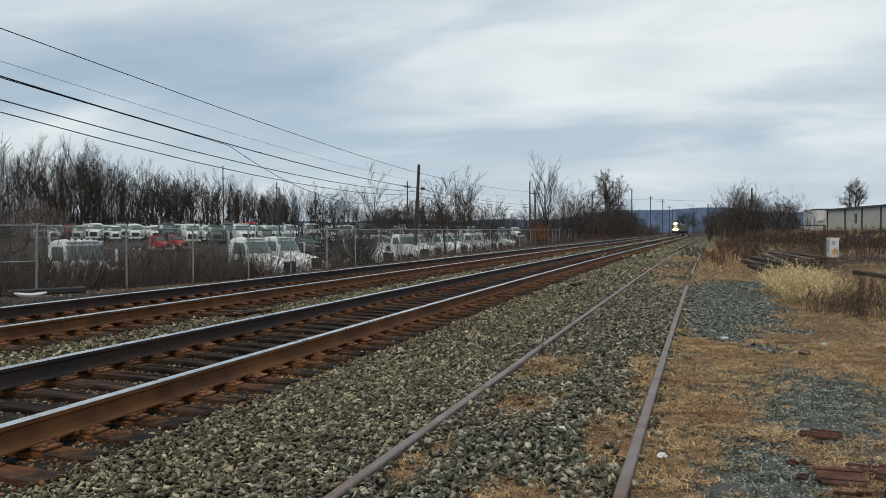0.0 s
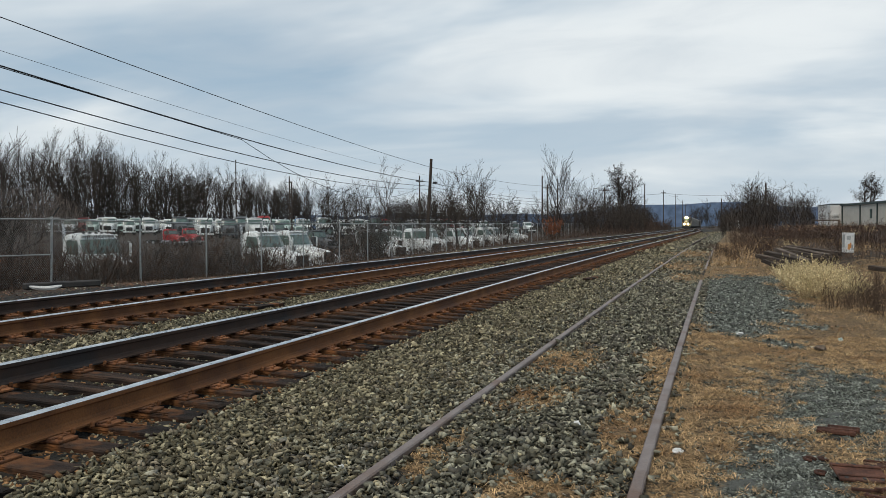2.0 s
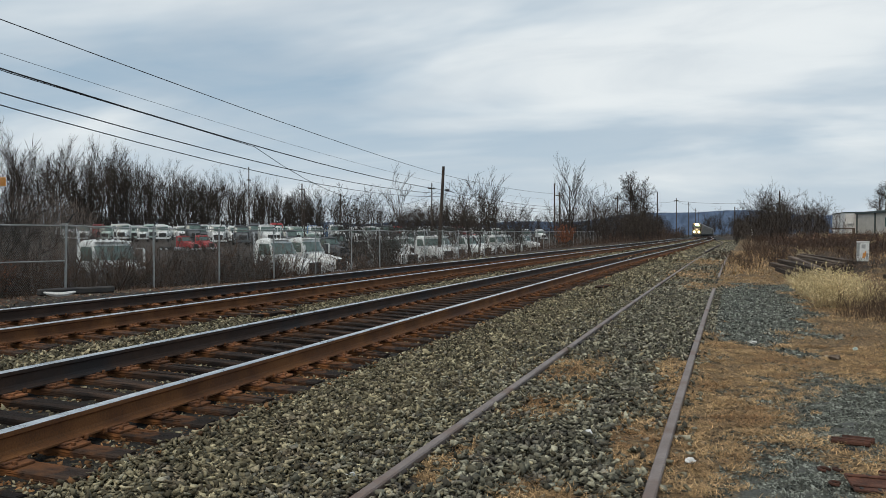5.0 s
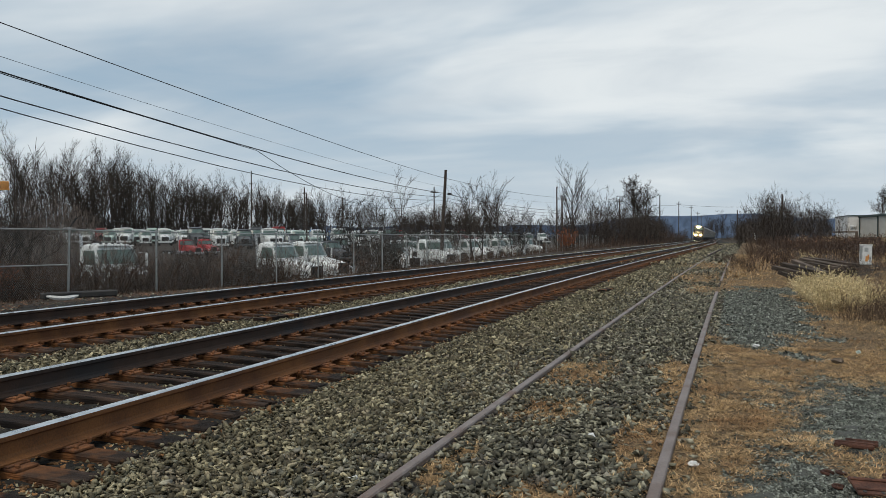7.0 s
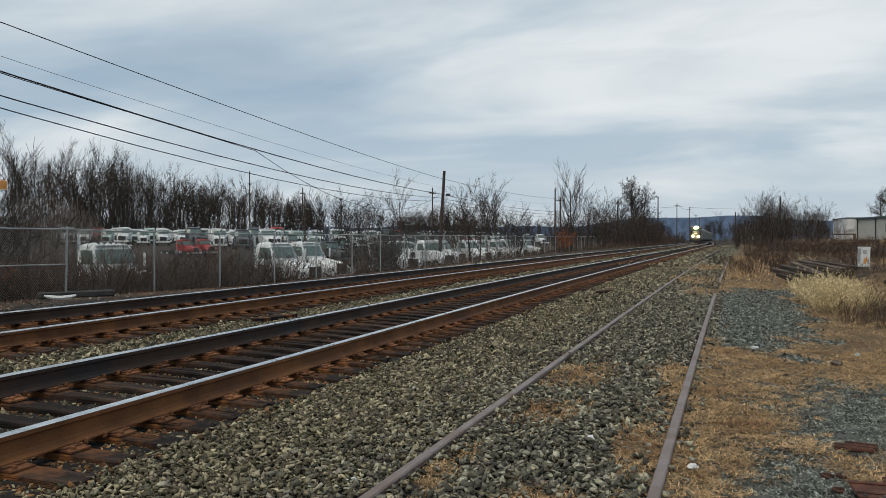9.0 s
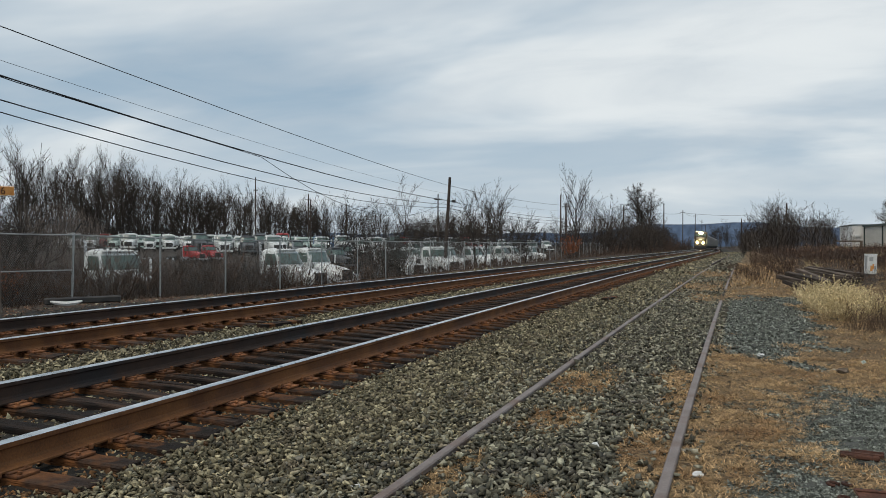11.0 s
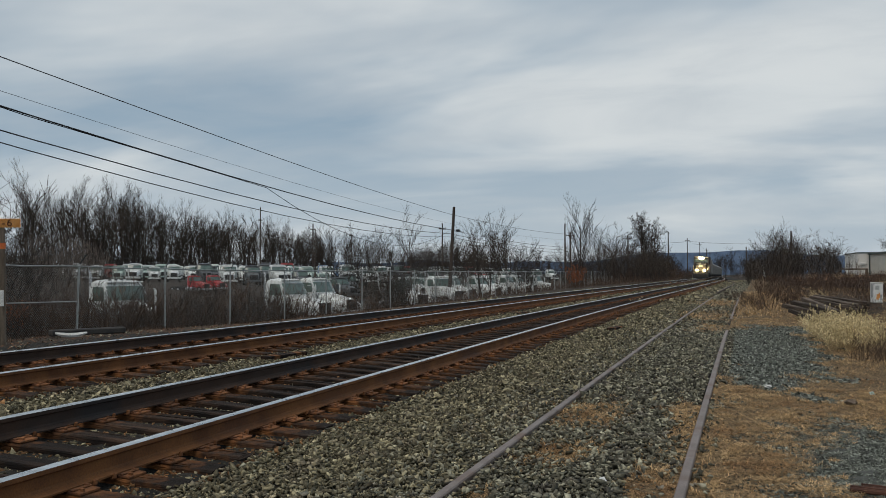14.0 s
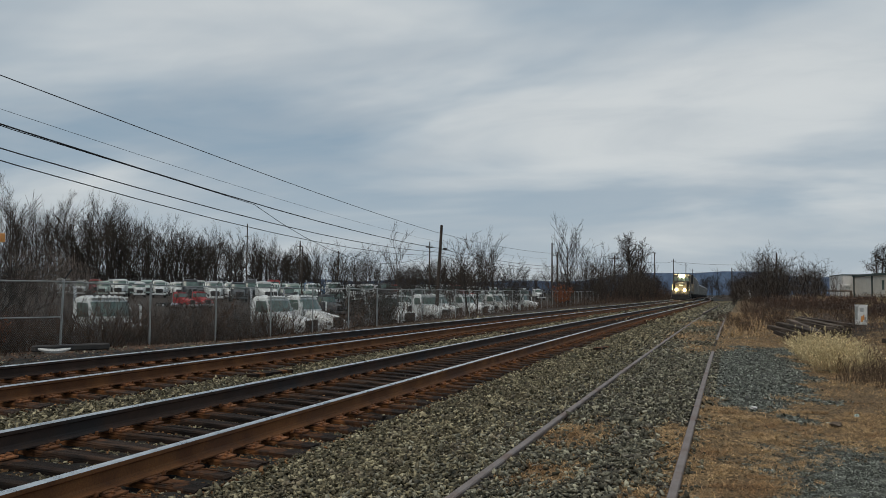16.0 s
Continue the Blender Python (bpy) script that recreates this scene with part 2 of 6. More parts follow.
def part(name, shape, mats, parent=None, label="", m=None, smooth=False, fix=True):
    """One mesh object, under a thing or a part."""
    me = shape if isinstance(shape, bpy.types.Mesh) else shape.mesh(name, mats, fix)
    if smooth:
        me.polygons.foreach_set("use_smooth", [True] * len(me.polygons))
    ob = new(name, me)
    ob.parent = parent
    if m is not None:
        ob.matrix_basis = m
    if label:
        ob["label"] = label
    return ob


def thing(name, label, category, m=None, group="", kind=""):
    ob = new(name)
    ob.empty_display_size = 0.2
    if m is not None:
        ob.matrix_basis = m
    return tagged(ob, label, category, group, kind)


def triangles(name, verts, faces, mat):
    """A large mesh out of arrays."""
    me = bpy.data.meshes.new(name)
    me.vertices.add(len(verts))
    me.vertices.foreach_set("co", np.ascontiguousarray(verts, np.float32).ravel())
    k = faces.shape[1]
    me.loops.add(faces.size)
    me.loops.foreach_set("vertex_index", np.ascontiguousarray(faces, np.int32).ravel())
    me.polygons.add(len(faces))
    me.polygons.foreach_set("loop_start", np.arange(0, faces.size, k, dtype=np.int32))
    me.polygons.foreach_set("loop_total", np.full(len(faces), k, np.int32))
    me.materials.append(mat)
    me.update(calc_edges=True)
    return me


# ---- plan: two curved main tracks, a siding, the lie of the land ----
def far_x(y):
    """The far main track's centre line."""
    y = np.asarray(y, float)
    s = np.clip(y, -60, 340) / 100
    near = -9.097 + 1.504 * s + 4.891 * s**2 - 2.61 * s**3 + 0.378 * s**4
    near = np.where(y < 0, -9.097 + 0.01504 * y, near)
    return near + np.maximum(y - 340, 0) * 0.03


def rail_z(y):
    y = np.asarray(y, float)
    s = np.clip(y, 0, 145) / 100
    return 0.203 + 0.138 * s + 0.044 * s**2 - 0.0008 * np.clip(y - 145, 0, 275)


def near_x(y):
    return far_x(y) + 4.0


def side_x(y):
    y = np.asarray(y, float)
    return -1.15 + 0.033 * y + 0.00012 * np.clip(y, 0, 200) ** 2


GAUGE, CANT = 0.7535, 0.038


def shelf(y):
    """How much higher the ground beside the fence lies near the milepost."""
    return 0.26 * (1 - np.clip((np.asarray(y, float) - 18) / 12, 0, 1))


def ground_z(x, y):
    x, y = np.asarray(x, float), np.asarray(y, float)
    u = x - far_x(y)
    base = rail_z(y) - 0.203
    w = x + 9.1
    w = w - 14 * np.clip((y - 100) / 40, 0, 1) * np.clip((-w - 12) / 8, 0, 1)
    left = np.interp(w, [-400, -200, -110, -44, -34, -11.5, -8.6, -6.8, -4.6, -3.0], [2.5, 1.2, 0.5, -0.1, -1.5, -1.65, -0.52, -0.40, -0.30, -0.06])
    left = left + shelf(y) * np.interp(w, [-11.5, -8.6, -4.6, -3.0], [0, 1, 1, 0])
    right = np.interp(u, [-3.0, -1.9, -1.35, 1.35, 2.1, 2.7, 5.35, 6.0, 6.6, 8.3, 12, 30, 60], [-0.06, 0.02, 0.09, -0.02, -0.03, -0.005, -0.118, -0.125, -0.075, -0.05, -0.06, 0.25, 0.5])
    side = np.where(u < -3.0, left, right)
    bank = 0.42 * np.clip((x - 4.4) / 1.2, 0, 1) * np.clip((y - 25) / 6, 0, 1)
    fade = np.clip((y - 60) / 120, 0, 1) * np.clip((u - 9) / 8, 0, 1)
    return base + side + 0.5 * fade + np.where(u > 9, bank, 0)


def terrain():
    def steps(edges):
        out = []
        for a, b, d in edges:
            out.append(np.arange(a, b, d))
        return np.concatenate(out)

    xs = steps([(-3000, -400, 200), (-400, -60, 12), (-60, -22, 2), (-22, -11, 0.5), (-11, 6, 0.125), (6, 20, 0.5), (20, 60, 3), (60, 400, 20), (400, 3001, 200)])
    ys = steps([(-300, -30, 30), (-30, 2, 2), (2, 16, 0.125), (16, 40, 0.25), (40, 100, 1), (100, 400, 6), (400, 3601, 200)])
    gx, gy = np.meshgrid(xs, ys)
    gz = ground_z(gx, gy)
    near = np.clip(1 - (np.hypot(gx, gy) - 20) / 30, 0, 1)
    bumps = np.random.default_rng(3).normal(0, 1, gx.shape)
    gz = gz + 0.008 * bumps * near
    v = np.stack([gx, gy, gz], -1).reshape(-1, 3)
    nx = len(xs)
    i = (np.arange(len(ys) - 1)[:, None] * nx + np.arange(nx - 1)[None]).ravel()
    me = triangles("ground", v, np.stack([i, i + 1, i + nx + 1, i + nx], -1), GROUND)
    cover = me.color_attributes.new("cover", "FLOAT_COLOR", "POINT")
    g = straw_cover(v[:, 0], v[:, 1])
    p = gravel_cover(v[:, 0], v[:, 1])
    s = soil_cover(v[:, 0], v[:, 1])
    cover.data.foreach_set("color", np.stack([g, p, s, np.ones_like(g)], -1).astype(np.float32).ravel())
    me.polygons.foreach_set("use_smooth", [True] * len(me.polygons))
    ob = new("ground", me)
    return tagged(ob, "grey ballast over a shade-darkened bed, dry straw grass and bare winter soil", "ground", kind="structure")


def blob(x, y, cx, cy, rx, ry, soft=0.7):
    d = np.sqrt(((x - cx) / rx) ** 2 + ((y - cy) / ry) ** 2)
    d = d * (1 + 0.16 * np.sin(x * 4.3 + y * 1.9) + 0.13 * np.sin(y * 3.7 - x * 2.3) + 0.07 * np.sin(x * 11 + y * 7))
    return np.clip((1 - d) / soft, 0, 1)


def straw_cover(x, y):
    """Where matted dead grass lies, 0 to 1."""
    s = x - side_x(y)
    g = np.clip((s - 0.72) / 0.12, 0, 1) * np.clip((y + 20) / 10, 0, 1)
    g = g * (1 - blob(s, y, 1.55, 18.6, 1.15, 7.4, 0.2)) * (1 - blob(x, y, 1.3, 7.7, 0.78, 2.3)) * (1 - 0.3 * blob(x, y, 2.3, 9.8, 0.6, 2.2)) * (1 - blob(x, y, 0.62, 5.2, 0.5, 1.7))
    g = g * (1 - 0.8 * blob(x, y, 2.2, 24, 0.9, 2.5))
    g = g * (1 - 0.85 * np.clip((s - 3.0) / 1.5, 0, 1) * np.clip((y - 27) / 5, 0, 1))
    for b in ((-1.2, 9.2, 0.62, 1.5), (-1.2, 7.0, 0.42, 0.9), (-0.75, 4.4, 0.5, 0.9), (-0.22, 8.8, 0.32, 2.4), (-0.38, 6.0, 0.3, 1.6), (-0.1, 31, 1.3, 5.0), (0.1, 24.5, 0.8, 2.6), (-1.55, 5.0, 0.15, 0.9), (0.5, 44, 2.0, 7.0)):
        g = np.maximum(g, blob(x, y, *b, 0.6))
    return g


def gravel_cover(x, y):
    return np.maximum.reduce([blob(x - side_x(y), y, 1.55, 18.6, 1.2, 7.6, 0.2), blob(x, y, 1.3, 7.7, 0.92, 2.6), blob(x, y, 0.62, 5.2, 0.6, 1.9), blob(x, y, 2.2, 24, 1.0, 2.8)])


def soil_cover(x, y):
    left = np.clip((-(x - np.minimum(far_x(y), -4.0)) - 4.6) / 1.2, 0, 1)
    far = np.clip((x - near_x(y) - 3.2) / 1.0, 0, 1) * np.clip((y - 150) / 20, 0, 1)
    return np.maximum.reduce([left, far, np.clip((x - side_x(y) - 2.6) / 2, 0, 1) * np.clip((y - 22) / 8, 0, 1)])


def ground_material():
    # the near-black dirt colour also carries the shade in gaps between stones
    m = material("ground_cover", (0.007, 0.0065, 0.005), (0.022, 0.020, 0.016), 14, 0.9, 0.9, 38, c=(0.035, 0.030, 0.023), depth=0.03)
    nt = m.node_tree
    n = nt.nodes.new
    p = nt.nodes["Principled BSDF"]
    old = p.inputs["Base Color"].links[0].from_socket
    at = n("ShaderNodeVertexColor")
    at.layer_name = "cover"
    sep = n("ShaderNodeSeparateColor")
    nt.links.new(at.outputs[0], sep.inputs[0])
    co = n("ShaderNodeTexCoord")

    def tex(s, d=5):
        t = n("ShaderNodeTexNoise")
        t.inputs["Scale"].default_value, t.inputs["Detail"].default_value = s, d
        nt.links.new(co.outputs["Object"], t.inputs["Vector"])
        return t.outputs[0]

    def two(fac, a, b):
        k = n("ShaderNodeMix")
        k.data_type = "RGBA"
        nt.links.new(fac, k.inputs[0])
        for sock, v in ((k.inputs[6], a), (k.inputs[7], b)):
            if isinstance(v, tuple):
                sock.default_value = (*v, 1)
            else:
                nt.links.new(v, sock)
        return k.outputs[2]

    def edge(chan, noise_out, k=0.9):
        a = n("ShaderNodeMath")
        a.operation = "MULTIPLY_ADD"
        a.inputs[1].default_value, a.inputs[2].default_value = k, -k / 2
        nt.links.new(noise_out, a.inputs[0])
        b = n("ShaderNodeMath")
        b.operation = "ADD"
        nt.links.new(a.outputs[0], b.inputs[0])
        nt.links.new(chan, b.inputs[1])
        r = n("ShaderNodeMapRange")
        r.inputs[1].default_value, r.inputs[2].default_value = 0.4, 0.6
        nt.links.new(b.outputs[0], r.inputs[0])
        return r.outputs[0]

    rough_n, fine_n = tex(3.0), tex(55.0)
    gravel = two(fine_n, (0.030, 0.032, 0.028), (0.125, 0.130, 0.116))
    straw = two(edge(tex(26), tex(90), 0.5), (0.050, 0.033, 0.018), (0.22, 0.148, 0.074))
    soil = two(tex(6), (0.020, 0.015, 0.011), (0.060, 0.042, 0.029))
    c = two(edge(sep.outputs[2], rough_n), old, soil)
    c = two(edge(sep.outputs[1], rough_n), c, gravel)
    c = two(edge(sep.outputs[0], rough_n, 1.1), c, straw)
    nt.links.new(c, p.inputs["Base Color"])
    return m


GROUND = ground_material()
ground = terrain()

# ---- railway ----
RAIL = [(-0.076, 0.0), (0.076, 0.0), (0.076, 0.012), (0.022, 0.030), (0.010, 0.050), (0.010, 0.130), (0.036, 0.145), (0.036, 0.176), (0.028, 0.186), (-0.028, 0.186), (-0.036, 0.176), (-0.036, 0.145), (-0.010, 0.130), (-0.010, 0.050), (-0.022, 0.030), (-0.076, 0.012)]


def rail_mesh(line, height, y0, y1, mats):
    ys = np.concatenate([np.arange(y0, 60, 1.0), np.arange(60, y1 + 1, 4.0)]) if y1 > 60 else np.arange(y0, y1 + 0.1, 0.5)
    v, f, slots = [], [], []
    k = len(RAIL)
    for y in ys:
        x, z = float(line(y)), float(height(y))
        v += [(x + a, y, z - 0.186 + b) for a, b in RAIL]
    for i in range(len(ys) - 1):
        for j in range(k):
            f.append((i * k + j, i * k + (j + 1) % k, (i + 1) * k + (j + 1) % k, (i + 1) * k + j))
            slots.append(1 if j in (7, 8, 9) else 0)
    s = Shape()
    s.v, s.f, s.m = v, f, slots
    return s.mesh("rail", mats)


def heading(line, y):
    return math.degrees(-math.atan2(float(line(y + 0.5) - line(y - 0.5)), 1.0))


def tie_mesh(seed):
    r = random.Random(seed)
    s = Shape()
    s.box((0, 0, -0.09), (2.6 + r.uniform(-0.06, 0.06), 0.225, 0.18), 0.012)
    v = [(x + r.uniform(-0.012, 0.012), y + r.uniform(-0.008, 0.008), z + r.uniform(-0.006, 0.006)) for x, y, z in s.v]
    # a few splits along the grain
    s.v = v
    for _ in range(3):
        a, y = r.uniform(-1.2, 0.6), r.uniform(-0.09, 0.09)
        s.box((a + 0.3, y, 0.003), (r.uniform(0.3, 0.9), r.uniform(0.012, 0.03), 0.008), 0.002)
    return s.mesh("tie", TIE)


def plate_mesh():
    s = Shape()
    s.box((0, 0, 0.010), (0.36, 0.19, 0.02), 0.004)
    s.box((0.098, 0, 0.026), (0.03, 0.19, 0.014), 0.004)
    s.box((-0.098, 0, 0.026), (0.03, 0.19, 0.014), 0.004)
    for x, y in ((0.092, 0.06), (-0.092, -0.06), (0.15, -0.05), (-0.15, 0.05)):
        s.box((x, y, 0.030), (0.030, 0.024, 0.022), 0.004)
    return s.mesh("tie_plate", PLATE)


def anchor_mesh():
    s = Shape()
    s.box((0, 0, 0.0), (0.17, 0.03, 0.022), 0.006)
    s.box((0.088, 0, 0.018), (0.026, 0.034, 0.045), 0.008)
    s.box((-0.085, 0, 0.014), (0.022, 0.034, 0.036), 0.008)
    return s.mesh("rail_anchor", PLATE)


TIES = [tie_mesh(k) for k in range(6)]
PLATE_ME, ANCHOR_ME = plate_mesh(), anchor_mesh()


def main_track(line, lift, label, web):
    t = thing("railway_track", label, "railway track", group="main tracks")
    z = lambda y, d: rail_z(y) + lift + d
    slope = math.degrees(math.atan2(2 * CANT, 2 * GAUGE))
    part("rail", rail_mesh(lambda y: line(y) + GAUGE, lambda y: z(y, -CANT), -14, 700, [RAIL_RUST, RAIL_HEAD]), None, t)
    # the left rail takes the darker web colour
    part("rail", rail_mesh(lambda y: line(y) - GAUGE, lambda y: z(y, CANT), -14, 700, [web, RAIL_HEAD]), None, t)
    r = random.Random(label)
    y = -6.6
    far = Shape()
    count = 0
    while y < 380:
        zz = float(z(y, 0)) - 0.209
        m = pose(float(line(y)) + r.uniform(-0.06, 0.06), y, zz, 0, slope, heading(line, y) + r.uniform(-1.5, 1.5))
        if count < 164:
            part("tie", TIES[count * 5 % 6], None, t, m=m @ pose(0, 0, r.uniform(-0.006, 0.0)))
            base = pose(float(line(y)), y, zz, 0, slope, heading(line, y))
            for d in (-GAUGE, GAUGE):
                part("tie_plate", PLATE_ME, None, t, m=base @ pose(d, 0, 0.001))
            if count < 84:
                for d in (-GAUGE, GAUGE):
                    part("rail_anchor", ANCHOR_ME, None, t, m=base @ pose(d, r.choice((-0.15, 0.15)), 0.012))
        else:
            far.box((0, 0, -0.09), (2.6, 0.225, 0.18), 0, m)
        y += 0.5 + r.uniform(-0.02, 0.02)
        count += 1
    tagged(part("distant_tie_bed", far, TIE, t), kind="stuff")
    return t


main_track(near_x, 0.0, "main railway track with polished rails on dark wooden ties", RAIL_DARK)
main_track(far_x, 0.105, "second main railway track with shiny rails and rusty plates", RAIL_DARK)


def siding():
    t = thing("siding_track", "disused siding with dull brown rails sunk in gravel", "railway track")
    g = lambda y: rail_z(y) - 0.203 - 0.005 - 0.08 * np.clip((y - 75) / 20, 0, 1)
    part("rail", rail_mesh(lambda y: side_x(y) - GAUGE, g, -6, 95, [OLD_RAIL, OLD_RAIL]), None, t)
    part("rail", rail_mesh(lambda y: side_x(y) + GAUGE, g, -6, 23.0, [OLD_RAIL, OLD_RAIL]), None, t)
    part("rail", rail_mesh(lambda y: side_x(y) + GAUGE, lambda y: g(y) - 0.015, 29.0, 58, [OLD_RAIL, OLD_RAIL]), None, t)
    turn = lambda y: side_x(y) + GAUGE - 2.6 * np.clip((y - 95) / 50, 0, 1) ** 2
    for d in (-2 * GAUGE,):
        part("rail", rail_mesh(lambda y: turn(y) + d, lambda y: rail_z(y) - 0.06, 84, 150, [RAIL_DARK, OLD_RAIL]), None, t)
    return t


siding()

# ---- loose ground cover ----
def stone_bank(label, mat, x, y, z, size, seed, detail=True):
    """Broken stones at the given places, one mesh."""
    g = np.random.default_rng(seed)
    if detail:
        bv = np.array([(a, b, c) for c in (-1, 1) for b in (-1, 1) for a in (-1, 1)], float) * 0.72
        bf = np.array([(0, 2, 3), (0, 3, 1), (4, 5, 7), (4, 7, 6), (0, 1, 5), (0, 5, 4), (2, 6, 7), (2, 7, 3), (0, 4, 6), (0, 6, 2), (1, 3, 7), (1, 7, 5)])
    else:
        bf = np.array([(3, 4, 5), (0, 1, 4), (0, 4, 3), (1, 2, 5), (1, 5, 4), (2, 0, 3), (2, 3, 5)])
        bv = np.array([(1.1, 0, -0.6), (-0.6, 0.95, -0.6), (-0.6, -0.95, -0.6), (0.8, 0, 0.7), (-0.45, 0.7, 0.7), (-0.45, -0.7, 0.7)], float)
    n, k = len(x), len(bv)
    v = np.repeat(bv[None], n, 0) * g.uniform(0.6, 1.25, (n, k, 1)) + g.normal(0, 0.18, (n, k, 3))
    v *= np.stack([g.uniform(0.9, 1.6, n), g.uniform(0.65, 1.15, n), g.uniform(0.22, 0.52, n)], -1)[:, None] * size[:, None, None]
    q = g.normal(0, 1, (n, 4)) * np.array([1.6, 0.55, 0.55, 1.6])
    q /= np.linalg.norm(q, axis=1, keepdims=True)
    w, a, b, c = q.T
    m = np.stack([1 - 2 * (b * b + c * c), 2 * (a * b - c * w), 2 * (a * c + b * w), 2 * (a * b + c * w), 1 - 2 * (a * a + c * c), 2 * (b * c - a * w), 2 * (a * c - b * w), 2 * (b * c + a * w), 1 - 2 * (a * a + b * b)], -1).reshape(n, 3, 3)
    v = np.einsum("nij,nkj->nki", m, v) + np.stack([x, y, z], -1)[:, None]
    f = (bf[None] + (np.arange(n) * k)[:, None, None]).reshape(-1, 3)
    return tagged(new("ballast_stones", triangles("ballast_stones", v.reshape(-1, 3), f, mat)), label, "gravel", kind="stuff")


def scatter(n, x0, x1, y0, y1, seed):
    g = np.random.default_rng(seed)
    return g.uniform(x0, x1, n), g.uniform(y0, y1, n), g


def ballast(n, x0, x1, y0, y1, size, mat, label, seed, detail, dark):
    x, y, g = scatter(n, x0, x1, y0, y1, seed)
    u, s = x - far_x(y), x - side_x(y)
    keep = (u > -4.4) & (g.uniform(0, 1, n) > 0.93 * straw_cover(x, y)) & (s < 0.95)
    for c in (0.0, 4.0):
        for r in (-GAUGE, GAUGE):
            keep &= np.abs(u - c - r) > 0.085
    for r in (-GAUGE, GAUGE):
        keep &= np.abs(s - r) > 0.055
    gap = np.minimum.reduce([np.abs(u - c - r) for c in (0.0, 4.0) for r in (-GAUGE, GAUGE)])
    rusty = g.uniform(0, 1, n) < 0.75 * np.clip((0.72 - gap) / 0.45, 0, 1)
    darker = g.uniform(0, 1, n) < np.clip(0.5 + (s + 1.0) * 0.6, 0.05, 0.95)
    keep &= np.where(rusty, 2, np.where(darker, 1, 0)) == dark
    x, y, u = x[keep], y[keep], u[keep]
    on_tie = (np.abs(u) < 1.33) | (np.abs(u - 4) < 1.33)
    z = ground_z(x, y) + np.where(on_tie, -0.016, 0.018) + g.normal(0, 1, len(x)) * np.where(on_tie, 0.009, 0.016)
    stone_bank(label, mat, x, y, z, g.uniform(0.55, 1.3, len(x)) * size * np.where(g.uniform(0, 1, len(x)) > 0.96, 1.35, 1), seed, detail)


for dark_, mat_, lab_ in ((0, STONE, "grey-green crushed ballast stones between the tracks"), (1, STONE_DARK, "blue-grey crushed ballast stones along the siding"), (2, STONE_RUST, "rust-stained ballast stones beside the rails")):
    ballast(30000, -11.0, 0.4, -7.0, 3.0, 0.036, mat_, lab_, 10, False, dark_)
    ballast(66000, -5.5, 0.6, 3.0, 9.5, 0.0205, mat_, lab_, 11, True, dark_)
    ballast(20000, -10.5, -5.5, 4.5, 9.5, 0.030, mat_, lab_, 15, False, dark_)
    ballast(88000, -12.5, 0.9, 9.5, 20, 0.026, mat_, lab_, 12, False, dark_)
    ballast(56000, -13.0, 1.2, 20, 45, 0.040, mat_, lab_, 13, False, dark_)
    ballast(46000, -13.0, 8.0, 45, 170, 0.105, mat_, lab_, 14, False, dark_)


def pebbles():
    for n, y0, y1, lo, hi, seed in ((170000, 3.0, 10.5, 0.006, 0.017, 21), (40000, 10.5, 26, 0.016, 0.036, 23)):
        x, y, g = scatter(n, -0.2, 2.9, y0, y1, seed)
        keep = g.uniform(0, 1, n) < gravel_cover(x, y) * (1 - 0.7 * straw_cover(x, y))
        keep &= np.abs(x - side_x(y) - GAUGE) > 0.05
        x, y = x[keep], y[keep]
        stone_bank("blue-grey gravel beside the siding", PEBBLE, x, y, ground_z(x, y) + 0.004, lo + (hi - lo) * g.random(len(x)) ** 1.8, seed + 1, False)


pebbles()


def blades(label, x, y, z, length, width, lift, mat, seed, name="dry_grass"):
    """Bent blades of dead grass, two triangles each."""
    g = np.random.default_rng(seed)
    n = len(x)
    az, el = g.uniform(0, 2 * np.pi, n), g.uniform(lift[0], lift[1], n)
    L = g.uniform(0.5, 1.2, n) * length
    d = np.stack([np.cos(az) * np.cos(el), np.sin(az) * np.cos(el), np.sin(el)], -1)
    side = np.stack([-np.sin(az), np.cos(az), np.zeros(n)], -1) * (g.uniform(0.6, 1.3, n) * width)[:, None]
    p = np.stack([x, y, z], -1)
    mid = p + d * (L * 0.55)[:, None]
    tip = mid + (d * np.array([1, 1, 0.2])) * (L * 0.5)[:, None]
    v = np.stack([p - side, p + side, mid + side * 0.7, mid - side * 0.7, tip], 1).reshape(-1, 3)
    i = np.arange(n)[:, None] * 5
    f = np.concatenate([i + [0, 1, 2], i + [0, 2, 3], i + [3, 2, 4]], 0)
    return tagged(new(name, triangles(name, v, f, mat)), label, "grass", kind="stuff")


